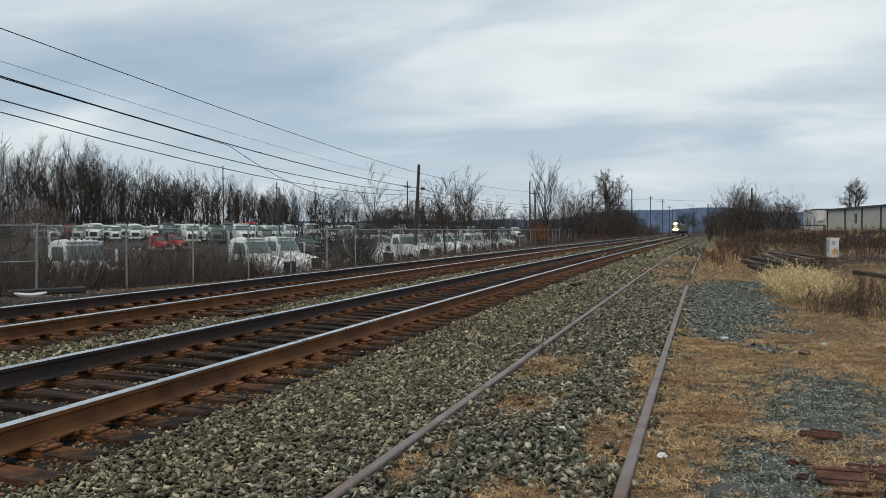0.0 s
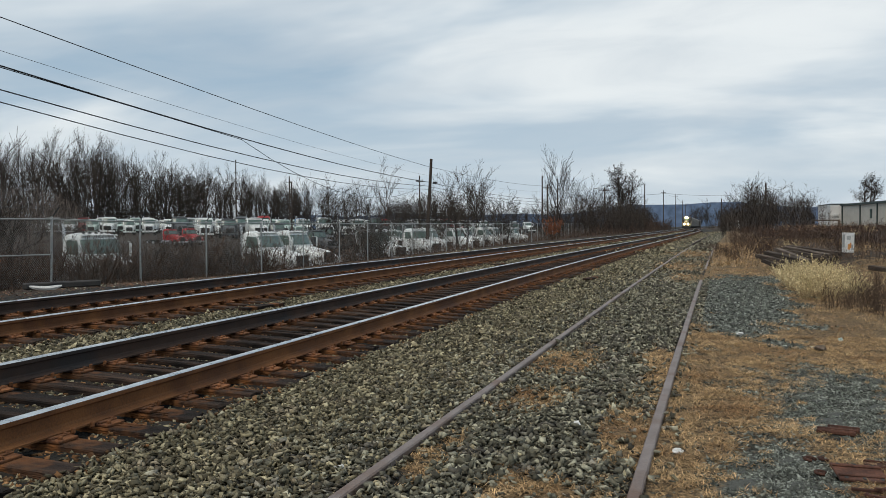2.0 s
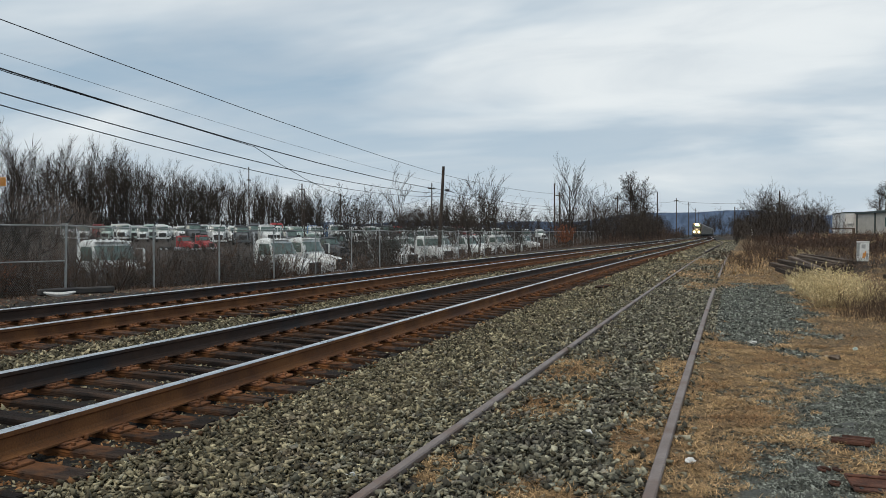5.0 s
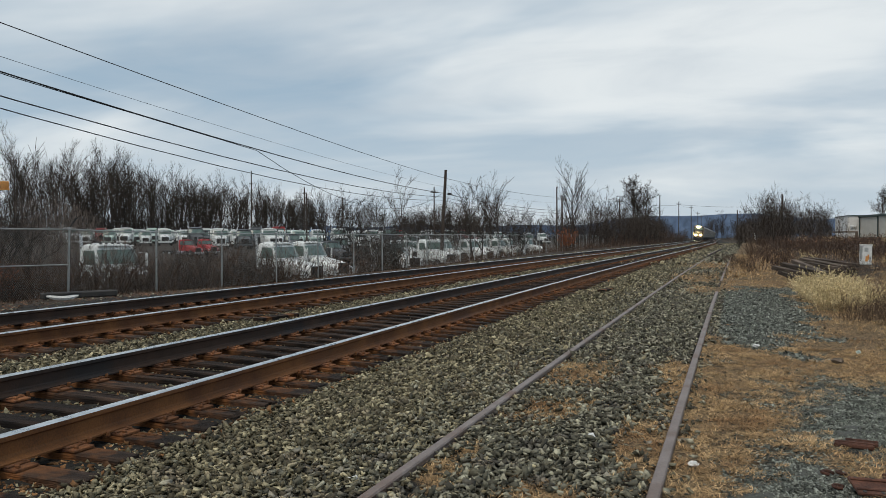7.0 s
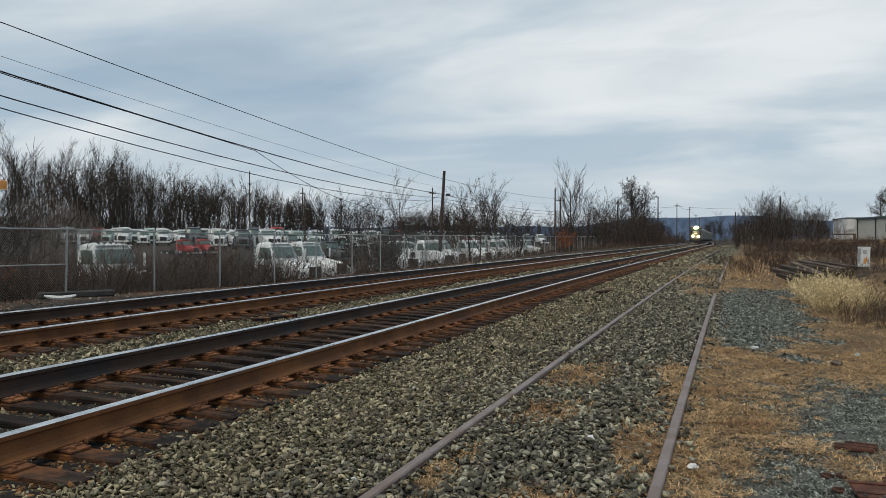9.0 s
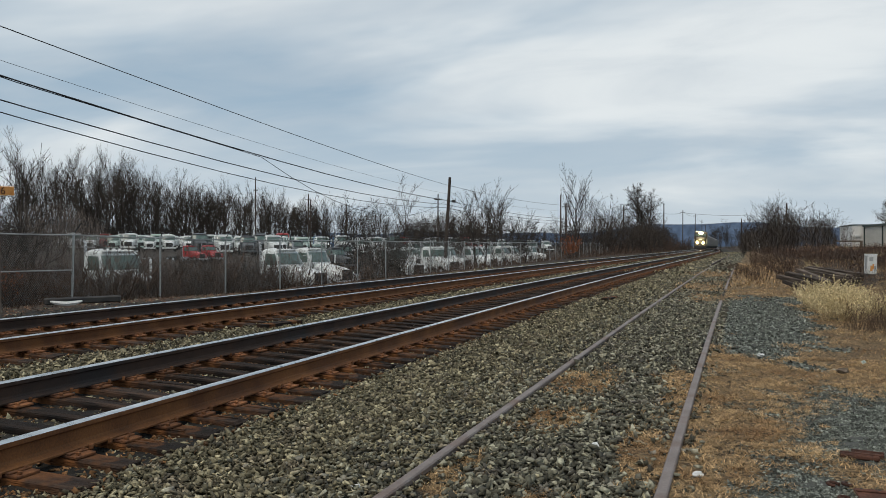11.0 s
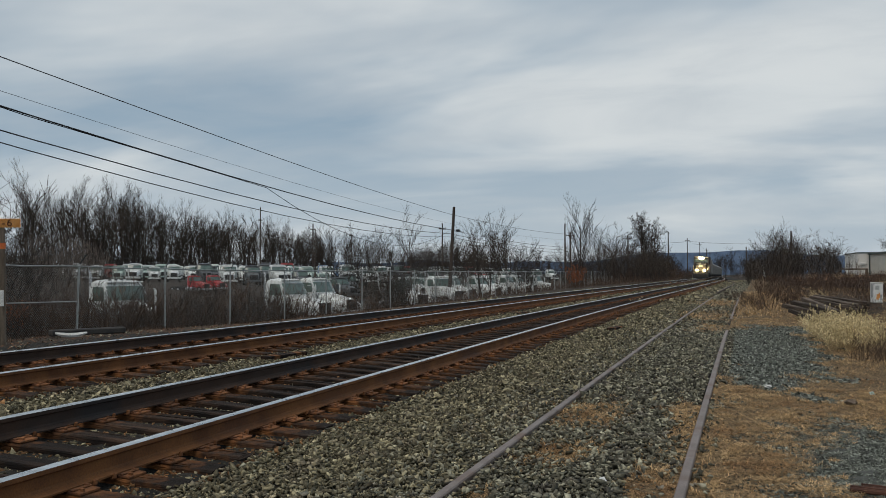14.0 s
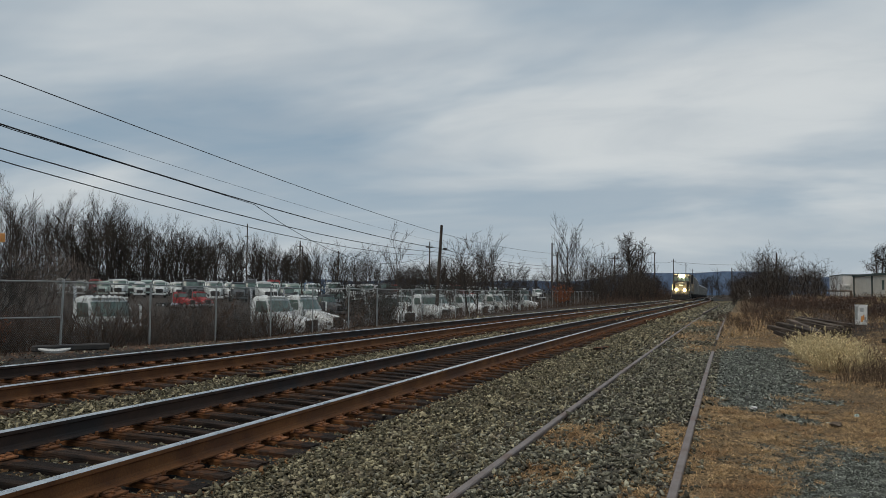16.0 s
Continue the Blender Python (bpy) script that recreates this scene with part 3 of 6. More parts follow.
def straw():
    """Tufts of matted blades, bent over and tangled."""
    for n, per, x0, x1, y0, y1, length, width, r0, seed in ((1500, 14, -1.2, 4.0, -7.0, 3.2, 0.16, 0.005, 0.12, 30), (9000, 38, -1.9, 3.2, 3.2, 12, 0.055, 0.0021, 0.055, 31), (8000, 15, -1.9, 6.5, 12, 30, 0.085, 0.0036, 0.09, 32), (4200, 9, -1.5, 9, 30, 70, 0.2, 0.009, 0.2, 33)):
        x, y, g = scatter(n, x0, x1, y0, y1, seed)
        inner = np.abs(x - side_x(y)) < GAUGE
        patch = np.sin(x * 5.1 + 1.3 * np.sin(y * 3.3)) * np.sin(y * 4.3 + 1.7 * np.sin(x * 2.9))
        keep = g.uniform(0, 1, n) < straw_cover(x, y) * np.where(inner, 1.0, 0.86 + 0.3 * patch)
        x, y = x[keep], y[keep]
        rad = r0 * g.uniform(0.6, 1.5, len(x))
        x, y, rad = np.repeat(x, per), np.repeat(y, per), np.repeat(rad, per)
        a, d = g.uniform(0, 2 * np.pi, len(x)), np.sqrt(g.random(len(x)))
        x, y = x + rad * d * np.cos(a), y + rad * d * np.sin(a)
        keep = np.abs(np.abs(x - side_x(y)) - GAUGE) > 0.045
        x, y, rad, d = x[keep], y[keep], rad[keep], d[keep]
        z = ground_z(x, y) + 0.003 + 0.45 * rad * (1 - d * d) * g.random(len(x))
        blades("matted dry straw-coloured grass on the ground", x, y, z, length, width, (-0.1, 0.75), STRAW, seed + 1)


straw()


def leaf_litter():
    x, y, g = scatter(9000, -17.4, -12.6, 9, 60, 41)
    keep = x < far_x(y) - 3.4
    x, y = x[keep], y[keep]
    blades("russet fallen leaves and dead stalks below the fence", x, y, ground_z(x, y) + 0.006, 0.10, 0.018, (0.0, 0.5), LEAF_LITTER, 42, "leaf_litter")
    x, y, g = scatter(1300, -17.2, -12.4, 9, 60, 43)
    keep = x < far_x(y) - 3.0
    x, y = x[keep], y[keep]
    stone_bank("scattered grey stones between track and fence", STONE_DARK, x, y, ground_z(x, y) + 0.004, g.uniform(0.02, 0.05, len(x)), 44, False)


LEAF_LITTER = material("brown_leaf_litter", (0.12, 0.06, 0.035), (0.20, 0.11, 0.06), 3, 0.9, 0.0, 20, vary=0.6, island=True)
leaf_litter()


# ---- weeds and brush ----
WEED_PALE = material("pale_seed_heads", (0.46, 0.345, 0.185), (0.68, 0.53, 0.31), 3, 0.9, 0.0, 20, vary=0.3, island=True)
SEED = material("straw_yellow_seed_heads", (0.56, 0.45, 0.24), (0.78, 0.65, 0.39), 3, 0.9, 0.0, 20, vary=0.3, island=True)
WEED_DARK = material("brown_weed_stems", (0.055, 0.036, 0.026), (0.125, 0.085, 0.058), 3, 0.9, 0.0, 20, vary=0.3)
BRIAR = material("reddish_brown_briars", (0.046, 0.029, 0.021), (0.125, 0.079, 0.055), 2, 0.9, 0.0, 20, vary=0.3)
RED_LEAF = material("russet_dead_leaves", (0.22, 0.07, 0.035), (0.32, 0.12, 0.05), 3, 0.85, 0.0, 20, vary=0.4, island=True)


def stems_mesh(name, seed, stems, height, spread, mat, twigs=4, radius=0.006, heads=0, head_mat=None, bend=0.35, head_size=0.016):
    """A bush of thin stems from one foot, with side twigs and, if asked, seed heads or leaves at the tips."""
    r = random.Random(seed)
    s, h = Shape(), Shape()
    for _ in range(stems):
        a, d = r.uniform(0, 6.28), spread * math.sqrt(r.random())
        p = Vector((math.cos(a) * d * 0.55, math.sin(a) * d * 0.55, -0.05))
        L = height * r.uniform(0.55, 1.0)
        way = Vector((math.cos(a) * bend * r.random(), math.sin(a) * bend * r.random(), 1)).normalized()
        pts = [p]
        for k in range(3):
            way = (way + Vector((r.uniform(-0.25, 0.25), r.uniform(-0.25, 0.25), 0))).normalized()
            pts.append(pts[-1] + way * L / 3)
        s.tube(pts, [radius, radius * 0.8, radius * 0.55, radius * 0.3], 3, caps=False)
        for _ in range(twigs):
            k = r.uniform(0.8, 2.9)
            i = min(int(k), 2)
            q = pts[i].lerp(pts[i + 1], k - i)
            w = (way + Vector((r.uniform(-1, 1), r.uniform(-1, 1), r.uniform(-0.1, 0.6)))).normalized()
            e = q + w * L * r.uniform(0.12, 0.32)
            s.tube([q, e], [radius * 0.5, radius * 0.25], 3, caps=False)
            for _ in range(heads):
                c = q.lerp(e, r.uniform(0.4, 1.1))
                k2 = r.uniform(0.4, 1.0) * head_size
                o = [Vector((r.uniform(-1, 1), r.uniform(-1, 1), r.uniform(-1, 1))) * k2 for _ in range(3)]
                h.add([c + o[0], c + o[1], c + o[2], c + (o[0] + o[1]) * -0.6], [(0, 1, 2), (0, 1, 3), (1, 2, 3), (0, 2, 3)])
    return s.mesh(name, mat, False), (h.mesh("seed_head", head_mat, False) if heads else None)


def plant(name, meshes, label, category, m, group="", scale=1.0, part_name="seed_head"):
    ob = new(name, meshes[0])
    ob.matrix_basis = m
    ob.scale = (scale, scale, scale)
    tagged(ob, label, category, group)
    if meshes[1]:
        tagged(part(part_name, meshes[1], None, ob), kind="stuff")
    return ob


def at_ground(x, y, dz=0.0, rz=0.0):
    return pose(x, y, float(ground_z(x, y)) + dz, 0, 0, rz)


def brush(label, rows):
    """Countless stems of bushes as one mesh; rows of mesh, x, y, turn, scale."""
    vs, fs, k = [], [], 0
    for me, x, y, rz, k0 in rows:
        v = np.empty(len(me.vertices) * 3, np.float32)
        me.vertices.foreach_get("co", v)
        f = np.empty(len(me.loops), np.int32)
        me.loops.foreach_get("vertex_index", f)
        c, s_ = math.cos(rz), math.sin(rz)
        v = (v.reshape(-1, 3) @ np.array([[c, s_, 0], [-s_, c, 0], [0, 0, 1]])) * k0 + (x, y, float(ground_z(x, y)))
        vs.append(v)
        fs.append(f.reshape(-1, 4) + k)
        k += len(v)
    ob = new("brush", triangles("brush", np.concatenate(vs), np.concatenate(fs), rows[0][0].materials[0]))
    return tagged(ob, label, "brush", kind="stuff")


def vegetation():
    r = random.Random(5)
    fence_rows, bank_rows = [], []
    pale = [stems_mesh("pale_weed", 40 + k, 26, 0.78, 0.42, WEED_PALE, 6, 0.003, 5, SEED, 0.75, 0.026) for k in range(3)]
    dark = [stems_mesh("dark_weed", 50 + k, 15, 0.75, 0.35, WEED_DARK, 7, 0.0045, 0, None, 0.6) for k in range(3)]
    briar = [stems_mesh("briar", 60 + k, 18, 1.15, 0.9, BRIAR, 7, 0.010, 0, None, 0.8) for k in range(4)]
    fence_bush = [stems_mesh("shrub", 70 + k, 15, 2.1, 0.9, BRIAR if k % 2 else TWIG, 8, 0.012, 0, None, 0.5) for k in range(4)]
    russet = [stems_mesh("russet_bush", 80 + k, 22, 2.2, 0.7, BRIAR, 8, 0.010, 6, RED_LEAF, 0.35, 0.06) for k in range(2)]
    for _ in range(34):
        x, y = r.uniform(2.4, 3.15), r.uniform(17.6, 22.0)
        plant("pale_weed", r.choice(pale), "clump of pale straw weeds with seed heads", "weed", at_ground(x, y, 0, r.uniform(0, 360)), "weeds beside the siding", r.uniform(0.7, 1.05))
    for _ in range(30):
        x, y = r.uniform(3.0, 5.2), r.uniform(14.6, 21)
        plant("dark_weed", r.choice(dark), "clump of brown leafless weeds in dry grass", "weed", at_ground(x, y, 0, r.uniform(0, 360)), "weeds beside the siding", r.uniform(0.6, 1.0))
    for _ in range(14):
        x, y = r.uniform(2.45, 3.3), r.uniform(14.8, 16.8)
        plant("dark_weed", r.choice(dark), "clump of brown leafless weeds in dry grass", "weed", at_ground(x, y, 0, r.uniform(0, 360)), "weeds beside the siding", r.uniform(0.5, 0.85))
    for _ in range(26):
        x, y = r.uniform(0.9, 2.2), r.uniform(34, 56)
        plant("dark_weed", r.choice(dark), "clump of brown leafless weeds in dry grass", "weed", at_ground(x, y, 0, r.uniform(0, 360)), "weeds beside the siding", r.uniform(0.5, 0.9))
    for _ in range(60):
        x, y = r.uniform(4.6, 12.5), r.uniform(27, 48)
        bank_rows.append((r.choice(briar)[0], x, y, r.uniform(0, 6.28), r.uniform(0.35, 0.6)))
    for _ in range(230):
        y = 36 + 74 * r.random()
        x = side_x(y) + 2.0 + (r.random() ** 1.2) * (8 + 0.14 * y)
        if r.random() < 0.05:
            plant("pale_weed", r.choice(pale), "clump of pale straw weeds with seed heads", "weed", at_ground(x, y, 0, r.uniform(0, 360)), "weeds on the bank", r.uniform(0.8, 1.2))
            continue
        plant("briar", r.choice(briar), "tangle of reddish-brown leafless briars", "shrub", at_ground(x, y, 0, r.uniform(0, 360)), "briars on the bank", r.uniform(0.42, 0.78) * (1 + 0.006 * (y - 34)))
    for k in range(150):
        y = 12 + 105 * r.random() ** 1.3
        x = r.uniform(-20.8, -17.5) if k % 4 else r.uniform(-27, -20)
        top = -0.75 + 1.0 * r.random() if 36 < y < 58 else 0.1 + 1.4 * r.random()
        g = float(ground_z(x, y))
        if y > 58 and r.random() < 0.72:
            continue
        plant("shrub", r.choice(fence_bush), "leafless grey-brown shrub behind the chain-link fence", "shrub", at_ground(x, y, 0, r.uniform(0, 360)), "", (top - g) / 1.75)
    for k in range(190):
        y = r.uniform(12, 37) if k < 90 else r.uniform(50, 118)
        x = r.uniform(-20.6, -17.6)
        top = -0.2 + 1.2 * r.random() if y < 40 else -1.0 + 0.7 * r.random()
        fence_rows.append((r.choice(briar)[0], x, y, r.uniform(0, 6.28), (top - float(ground_z(x, y))) / 0.95))
    dark_rows = [(fence_bush[k % 2 * 2][0], r.uniform(-19.8, -18.0), r.uniform(48.5, 52.5), r.uniform(0, 6.28), 1.45) for k in range(12)]
    brush("tangle of brown briars against the chain-link fence", fence_rows)
    brush("low tangle of brown briars on the bank", bank_rows)
    brush("dense dark bush behind the chain-link fence", dark_rows)
    for x, y in ((-15.6, 102), (-15.2, 104), (-17.3, 14.5), (-17.9, 18.5)):
        plant("russet_bush", r.choice(russet), "bush with russet dead leaves by the fence", "shrub", at_ground(x, y, 0, r.uniform(0, 360)), "", 0.55 if y < 30 else 1.3, "leaves")
    for _ in range(80):
        y = r.uniform(120, 330)
        x = float(far_x(y)) - 4.0 - r.random() ** 1.6 * 12
        plant("shrub", r.choice(fence_bush), "leafless brown shrub beside the railway", "shrub", at_ground(x, y, 0, r.uniform(0, 360)), "shrubs along the railway", r.uniform(0.9, 2.0))
    for _ in range(50):
        y = r.uniform(120, 330)
        x = float(near_x(y)) + 5 + r.random() * 16
        plant("shrub", r.choice(fence_bush), "leafless brown shrub beside the railway", "shrub", at_ground(x, y, 0, r.uniform(0, 360)), "shrubs along the railway", r.uniform(0.9, 2.0))


vegetation()
plant("dark_weed", stems_mesh("dark_weed", 58, 5, 0.35, 0.06, WEED_DARK, 2, 0.004), "single dark weed stalk beside the old rail", "weed", at_ground(-1.82, 8.75))


# ---- trees ----
def tree_meshes(seed, height, trunk_r, fork=0.3, spread=0.55, levels=4, upright=0.35, kids=(5, 5, 5, 4), stemcount=1, min_r=0.012, leaning=0.22, reach=1.0, wiggle=1.0):
    r = random.Random(seed)
    trunk, crown = Shape(), Shape()

    def grow(p, d, L, rad, lev):
        pts, rr = [p], [rad]
        seg = (5, 3, 2, 1, 1)[min(lev, 4)]
        for k in range(seg):
            d = (d + Vector((r.uniform(-1, 1), r.uniform(-1, 1), r.uniform(-0.3, 0.6) * upright)) * (0.10 + 0.07 * lev) * wiggle).normalized()
            pts.append(pts[-1] + d * L / seg)
            rr.append(max(rad * (1 - 0.72 * (k + 1) / seg), min_r * 0.6))
        if lev >= 3:
            w = (pts[-1] - pts[0]).cross(Vector((r.uniform(-1, 1), r.uniform(-1, 1), 0.3))).normalized() * rad * 1.2
            crown.add([pts[0] - w, pts[0] + w, pts[-1] + w * 0.5, pts[-1] - w * 0.5], [(0, 1, 2, 3)])
        else:
            (trunk if lev == 0 else crown).tube(pts, rr, 6 if lev == 0 else 3, caps=False)
        if lev >= levels:
            return
        for j in range(kids[min(lev, len(kids) - 1)]):
            lo = fork if lev == 0 else 0.2
            k = (lo + (1 - lo) * (j + r.random()) / kids[min(lev, len(kids) - 1)]) * seg
            i = min(int(k), seg - 1)
            q = pts[i].lerp(pts[i + 1], k - i)
            a = r.uniform(0, 6.28)
            out = d.orthogonal().normalized()
            out.rotate(Matrix.Rotation(a, 3, d))
            w = (d * (1 - spread) + out * spread + Vector((0, 0, upright * 0.5))).normalized()
            f = 1 - 0.45 * (k / seg)
            grow(q, w, L * r.uniform(0.42, 0.62) * (f if lev == 0 else 1) * (1.15 * reach if lev == 0 else 1), max(rr[i] * 0.55, min_r), lev + 1)

    for k in range(stemcount):
        a = 6.28 * k / stemcount
        lean = 0.0 if stemcount == 1 else leaning * r.uniform(0.5, 1.2)
        grow(Vector((math.cos(a) * 0.35 * (stemcount > 1), math.sin(a) * 0.35 * (stemcount > 1), -0.3)), Vector((math.cos(a) * lean, math.sin(a) * lean, 1)).normalized(), height * 0.86 * r.uniform(0.85, 1.0), trunk_r, 0)
    return trunk.mesh("trunk", BARK, False), crown.mesh("crown", TWIG, False)


TREES = {
    "wood": [tree_meshes(100 + k, 11, 0.15, 0.24, 0.42, 4, 0.66, (9, 5, 4, 3), 1, 0.011, 0.22, 0.9, 0.6) for k in range(5)],
    "slim": [tree_meshes(120 + k, 12, 0.17, 0.22, 0.40, 4, 0.8, (14, 5, 4, 2), 1, 0.012, 0.22, 0.95, 0.35) for k in range(2)],
    "broad": [tree_meshes(131, 12, 0.17, 0.46, 0.55, 4, 0.35, (9, 5, 5, 3), 5, 0.014, 0.13, 0.55, 0.6)],
    "far_wood": [tree_meshes(110 + k, 11, 0.16, 0.22, 0.45, 3, 0.6, (10, 5, 4), 1, 0.016) for k in range(3)],
    "scrub": [tree_meshes(140 + k, 6, 0.06, 0.15, 0.5, 3, 0.4, (8, 6, 4), 3, 0.009) for k in range(3)],
}


def grove(label, group_rows):
    """Many far trees as one mesh; rows of kind, pick, x, y, top, turn."""
    for slot, mat in ((0, BARK), (1, TWIG)):
        vs, fs, k = [], [], 0
        for kind, pick, x, y, top, rz in group_rows:
            me = TREES[kind][pick % len(TREES[kind])][slot]
            v = np.empty(len(me.vertices) * 3, np.float32)
            me.vertices.foreach_get("co", v)
            f = np.empty(len(me.loops), np.int32)
            me.loops.foreach_get("vertex_index", f)
            v = v.reshape(-1, 3)
            z = float(ground_z(x, y))
            c, s_ = math.cos(rz), math.sin(rz)
            v = (v @ np.array([[c, s_, 0], [-s_, c, 0], [0, 0, 1]])) * ((top - z) / HEIGHTS[kind]) + (x, y, z)
            vs.append(v)
            fs.append(f.reshape(-1, 4) + k)
            k += len(v)
        ob = new("distant_woods", triangles("distant_woods", np.concatenate(vs), np.concatenate(fs), mat))
        tagged(ob, label, "trees", kind="stuff")


HEIGHTS = {"wood": 11, "far_wood": 11, "slim": 12, "broad": 12, "scrub": 6}


def tree(kind, pick, x, y, top, label, group="", rz=0.0):
    h = HEIGHTS[kind]
    t = thing("tree", label, "tree", group=group)
    z = float(ground_z(x, y))
    k = (top - z) / h
    t.matrix_basis = pose(x, y, z, 0, 0, rz)
    t.scale = (k, k, k)
    a, b = TREES[kind][pick % len(TREES[kind])]
    part("trunk", a, None, t)
    part("crown", b, None, t)
    return t


def woods():
    r = random.Random(9)
    label = "leafless tree in the wood behind the lorry park"
    under, distant, trackside = [], [], []
    line = [(-92, 70, 13.5), (-88, 96, 14.2), (-108, 136, 16.6), (-128, 180, 18.6), (-152, 256, 19.6), (-172, 375, 20.5), (-110, 470, 14)]
    for i in range(len(line) - 1):
        (x0, y0, t0), (x1, y1, t1) = line[i], line[i + 1]
        n = int(math.hypot(x1 - x0, y1 - y0) / 2.2)
        for k in range(n):
            f = (k + r.random()) / n
            back = r.random() * 14
            x, y = x0 + (x1 - x0) * f - back * 0.8, y0 + (y1 - y0) * f + back * 0.3
            tree("wood", r.randrange(5), x, y, (t0 + (t1 - t0) * f) * r.uniform(0.72, 1.0) + back * 0.08, label, "wood behind the lorry park", r.uniform(0, 360))
    for i in range(len(line) - 1):
        (x0, y0, t0), (x1, y1, t1) = line[i], line[i + 1]
        for k in range(int(math.hypot(x1 - x0, y1 - y0) / 2.3)):
            f = r.random()
            x, y = x0 + (x1 - x0) * f + 3 - 12 * r.random(), y0 + (y1 - y0) * f
            under.append(("far_wood", r.randrange(3), x, y, t0 * r.uniform(0.34, 0.66), r.uniform(0, 6.28)))
    for _ in range(75):
        x, y = r.uniform(-120, -12), r.uniform(300, 470)
        x = min(x, float(far_x(y)) - 12)
        distant.append(("far_wood", r.randrange(3), x, y, r.uniform(7, 11.0), r.uniform(0, 6.28)))
    for _ in range(26):
        x, y = r.uniform(-44, -20), r.uniform(78, 150)
        tree("scrub", r.randrange(3), x, y, r.uniform(4.5, 7.4), "thin leafless sapling among parked lorries", "saplings", r.uniform(0, 360))
    for kind, x, y, top, lab in (("slim", -20.1, 140, 12.4, "tall slim leafless tree beside the railway"), ("broad", -10.6, 160, 13.6, "many-stemmed leafless tree with a rounded crown"), ("wood", -25.5, 110, 8.0, "small leafless tree beside the fence"), ("wood", -33.5, 95, 7.6, "small leafless tree beside the fence"), ("wood", -50.8, 130, 8.6, "small leafless tree in the lorry park"), ("scrub", -17.5, 150, 10, "thin leafless tree beside the railway"), ("scrub", -14.5, 165, 9.5, "thin leafless tree beside the railway"), ("slim", -28.5, 118, 8.4, "thin pale leafless tree beside the fence"), ("broad", 36.2, 192, 12.8, "large leafless tree behind the warehouse")):
        tree(kind, r.randrange(5), x, y, top, lab, "", r.uniform(0, 360))
    for _ in range(24):
        f = r.random()
        y = r.uniform(100, 150)
        x = (4.5 + 10.0 * f) * y / 110
        top = float(np.interp(f, [0, 0.15, 0.45, 0.6, 0.85, 1], [3.2, 5.2, 7.6, 8.2, 6.8, 4.4])) * r.uniform(0.5, 1.08) * y / 110
        tree("scrub", r.randrange(3), x, y, top, "leafless scrub tree on the bank", "scrub on the bank", r.uniform(0, 360))
    for _ in range(26):
        y = r.uniform(180, 420)
        x = float(far_x(y)) - 9 - 20 * r.random()
        trackside.append(("scrub", r.randrange(3), x, y, r.uniform(5.5, 9), r.uniform(0, 6.28)))
    for _ in range(24):
        y = r.uniform(200, 460)
        x = float(near_x(y)) + 8 + 22 * r.random()
        trackside.append(("scrub", r.randrange(3), x, y, r.uniform(5, 8), r.uniform(0, 6.28)))
    for _ in range(60):
        y = r.uniform(430, 620)
        trackside.append(("far_wood", r.randrange(3), r.uniform(3, 60), y, r.uniform(7, 13), r.uniform(0, 6.28)))
    thicket = []
    for _ in range(26):
        y = r.uniform(122, 215)
        thicket.append(("scrub", r.randrange(3), float(far_x(y)) - 4.8 - 9 * r.random(), y, r.uniform(3.6, 7.0), r.uniform(0, 6.28)))
    grove("leafless thicket close beside the railway", thicket)
    grove("leafless undergrowth at the edge of the wood", under)
    grove("distant leafless trees on the skyline", distant)
    grove("leafless scrub along the far railway", trackside)
    # the large brush close to the fence
    tree("scrub", 1, -26, 27, 4.6, "leafless brush tree behind the fence", "", 40)
    tree("scrub", 2, -24.5, 24, 4.0, "leafless brush tree behind the fence", "", 140)
    tree("scrub", 0, -19.2, 49, 2.6, "dark leafless brush tree behind the fence", "", 10)


woods()


# ---- thickets of fine twigs ----
PALE_TWIG = material("pale_grey_brown_twigs", (0.125, 0.102, 0.088), (0.21, 0.172, 0.148), 2, 0.9, 0.0, 20, vary=0.3)


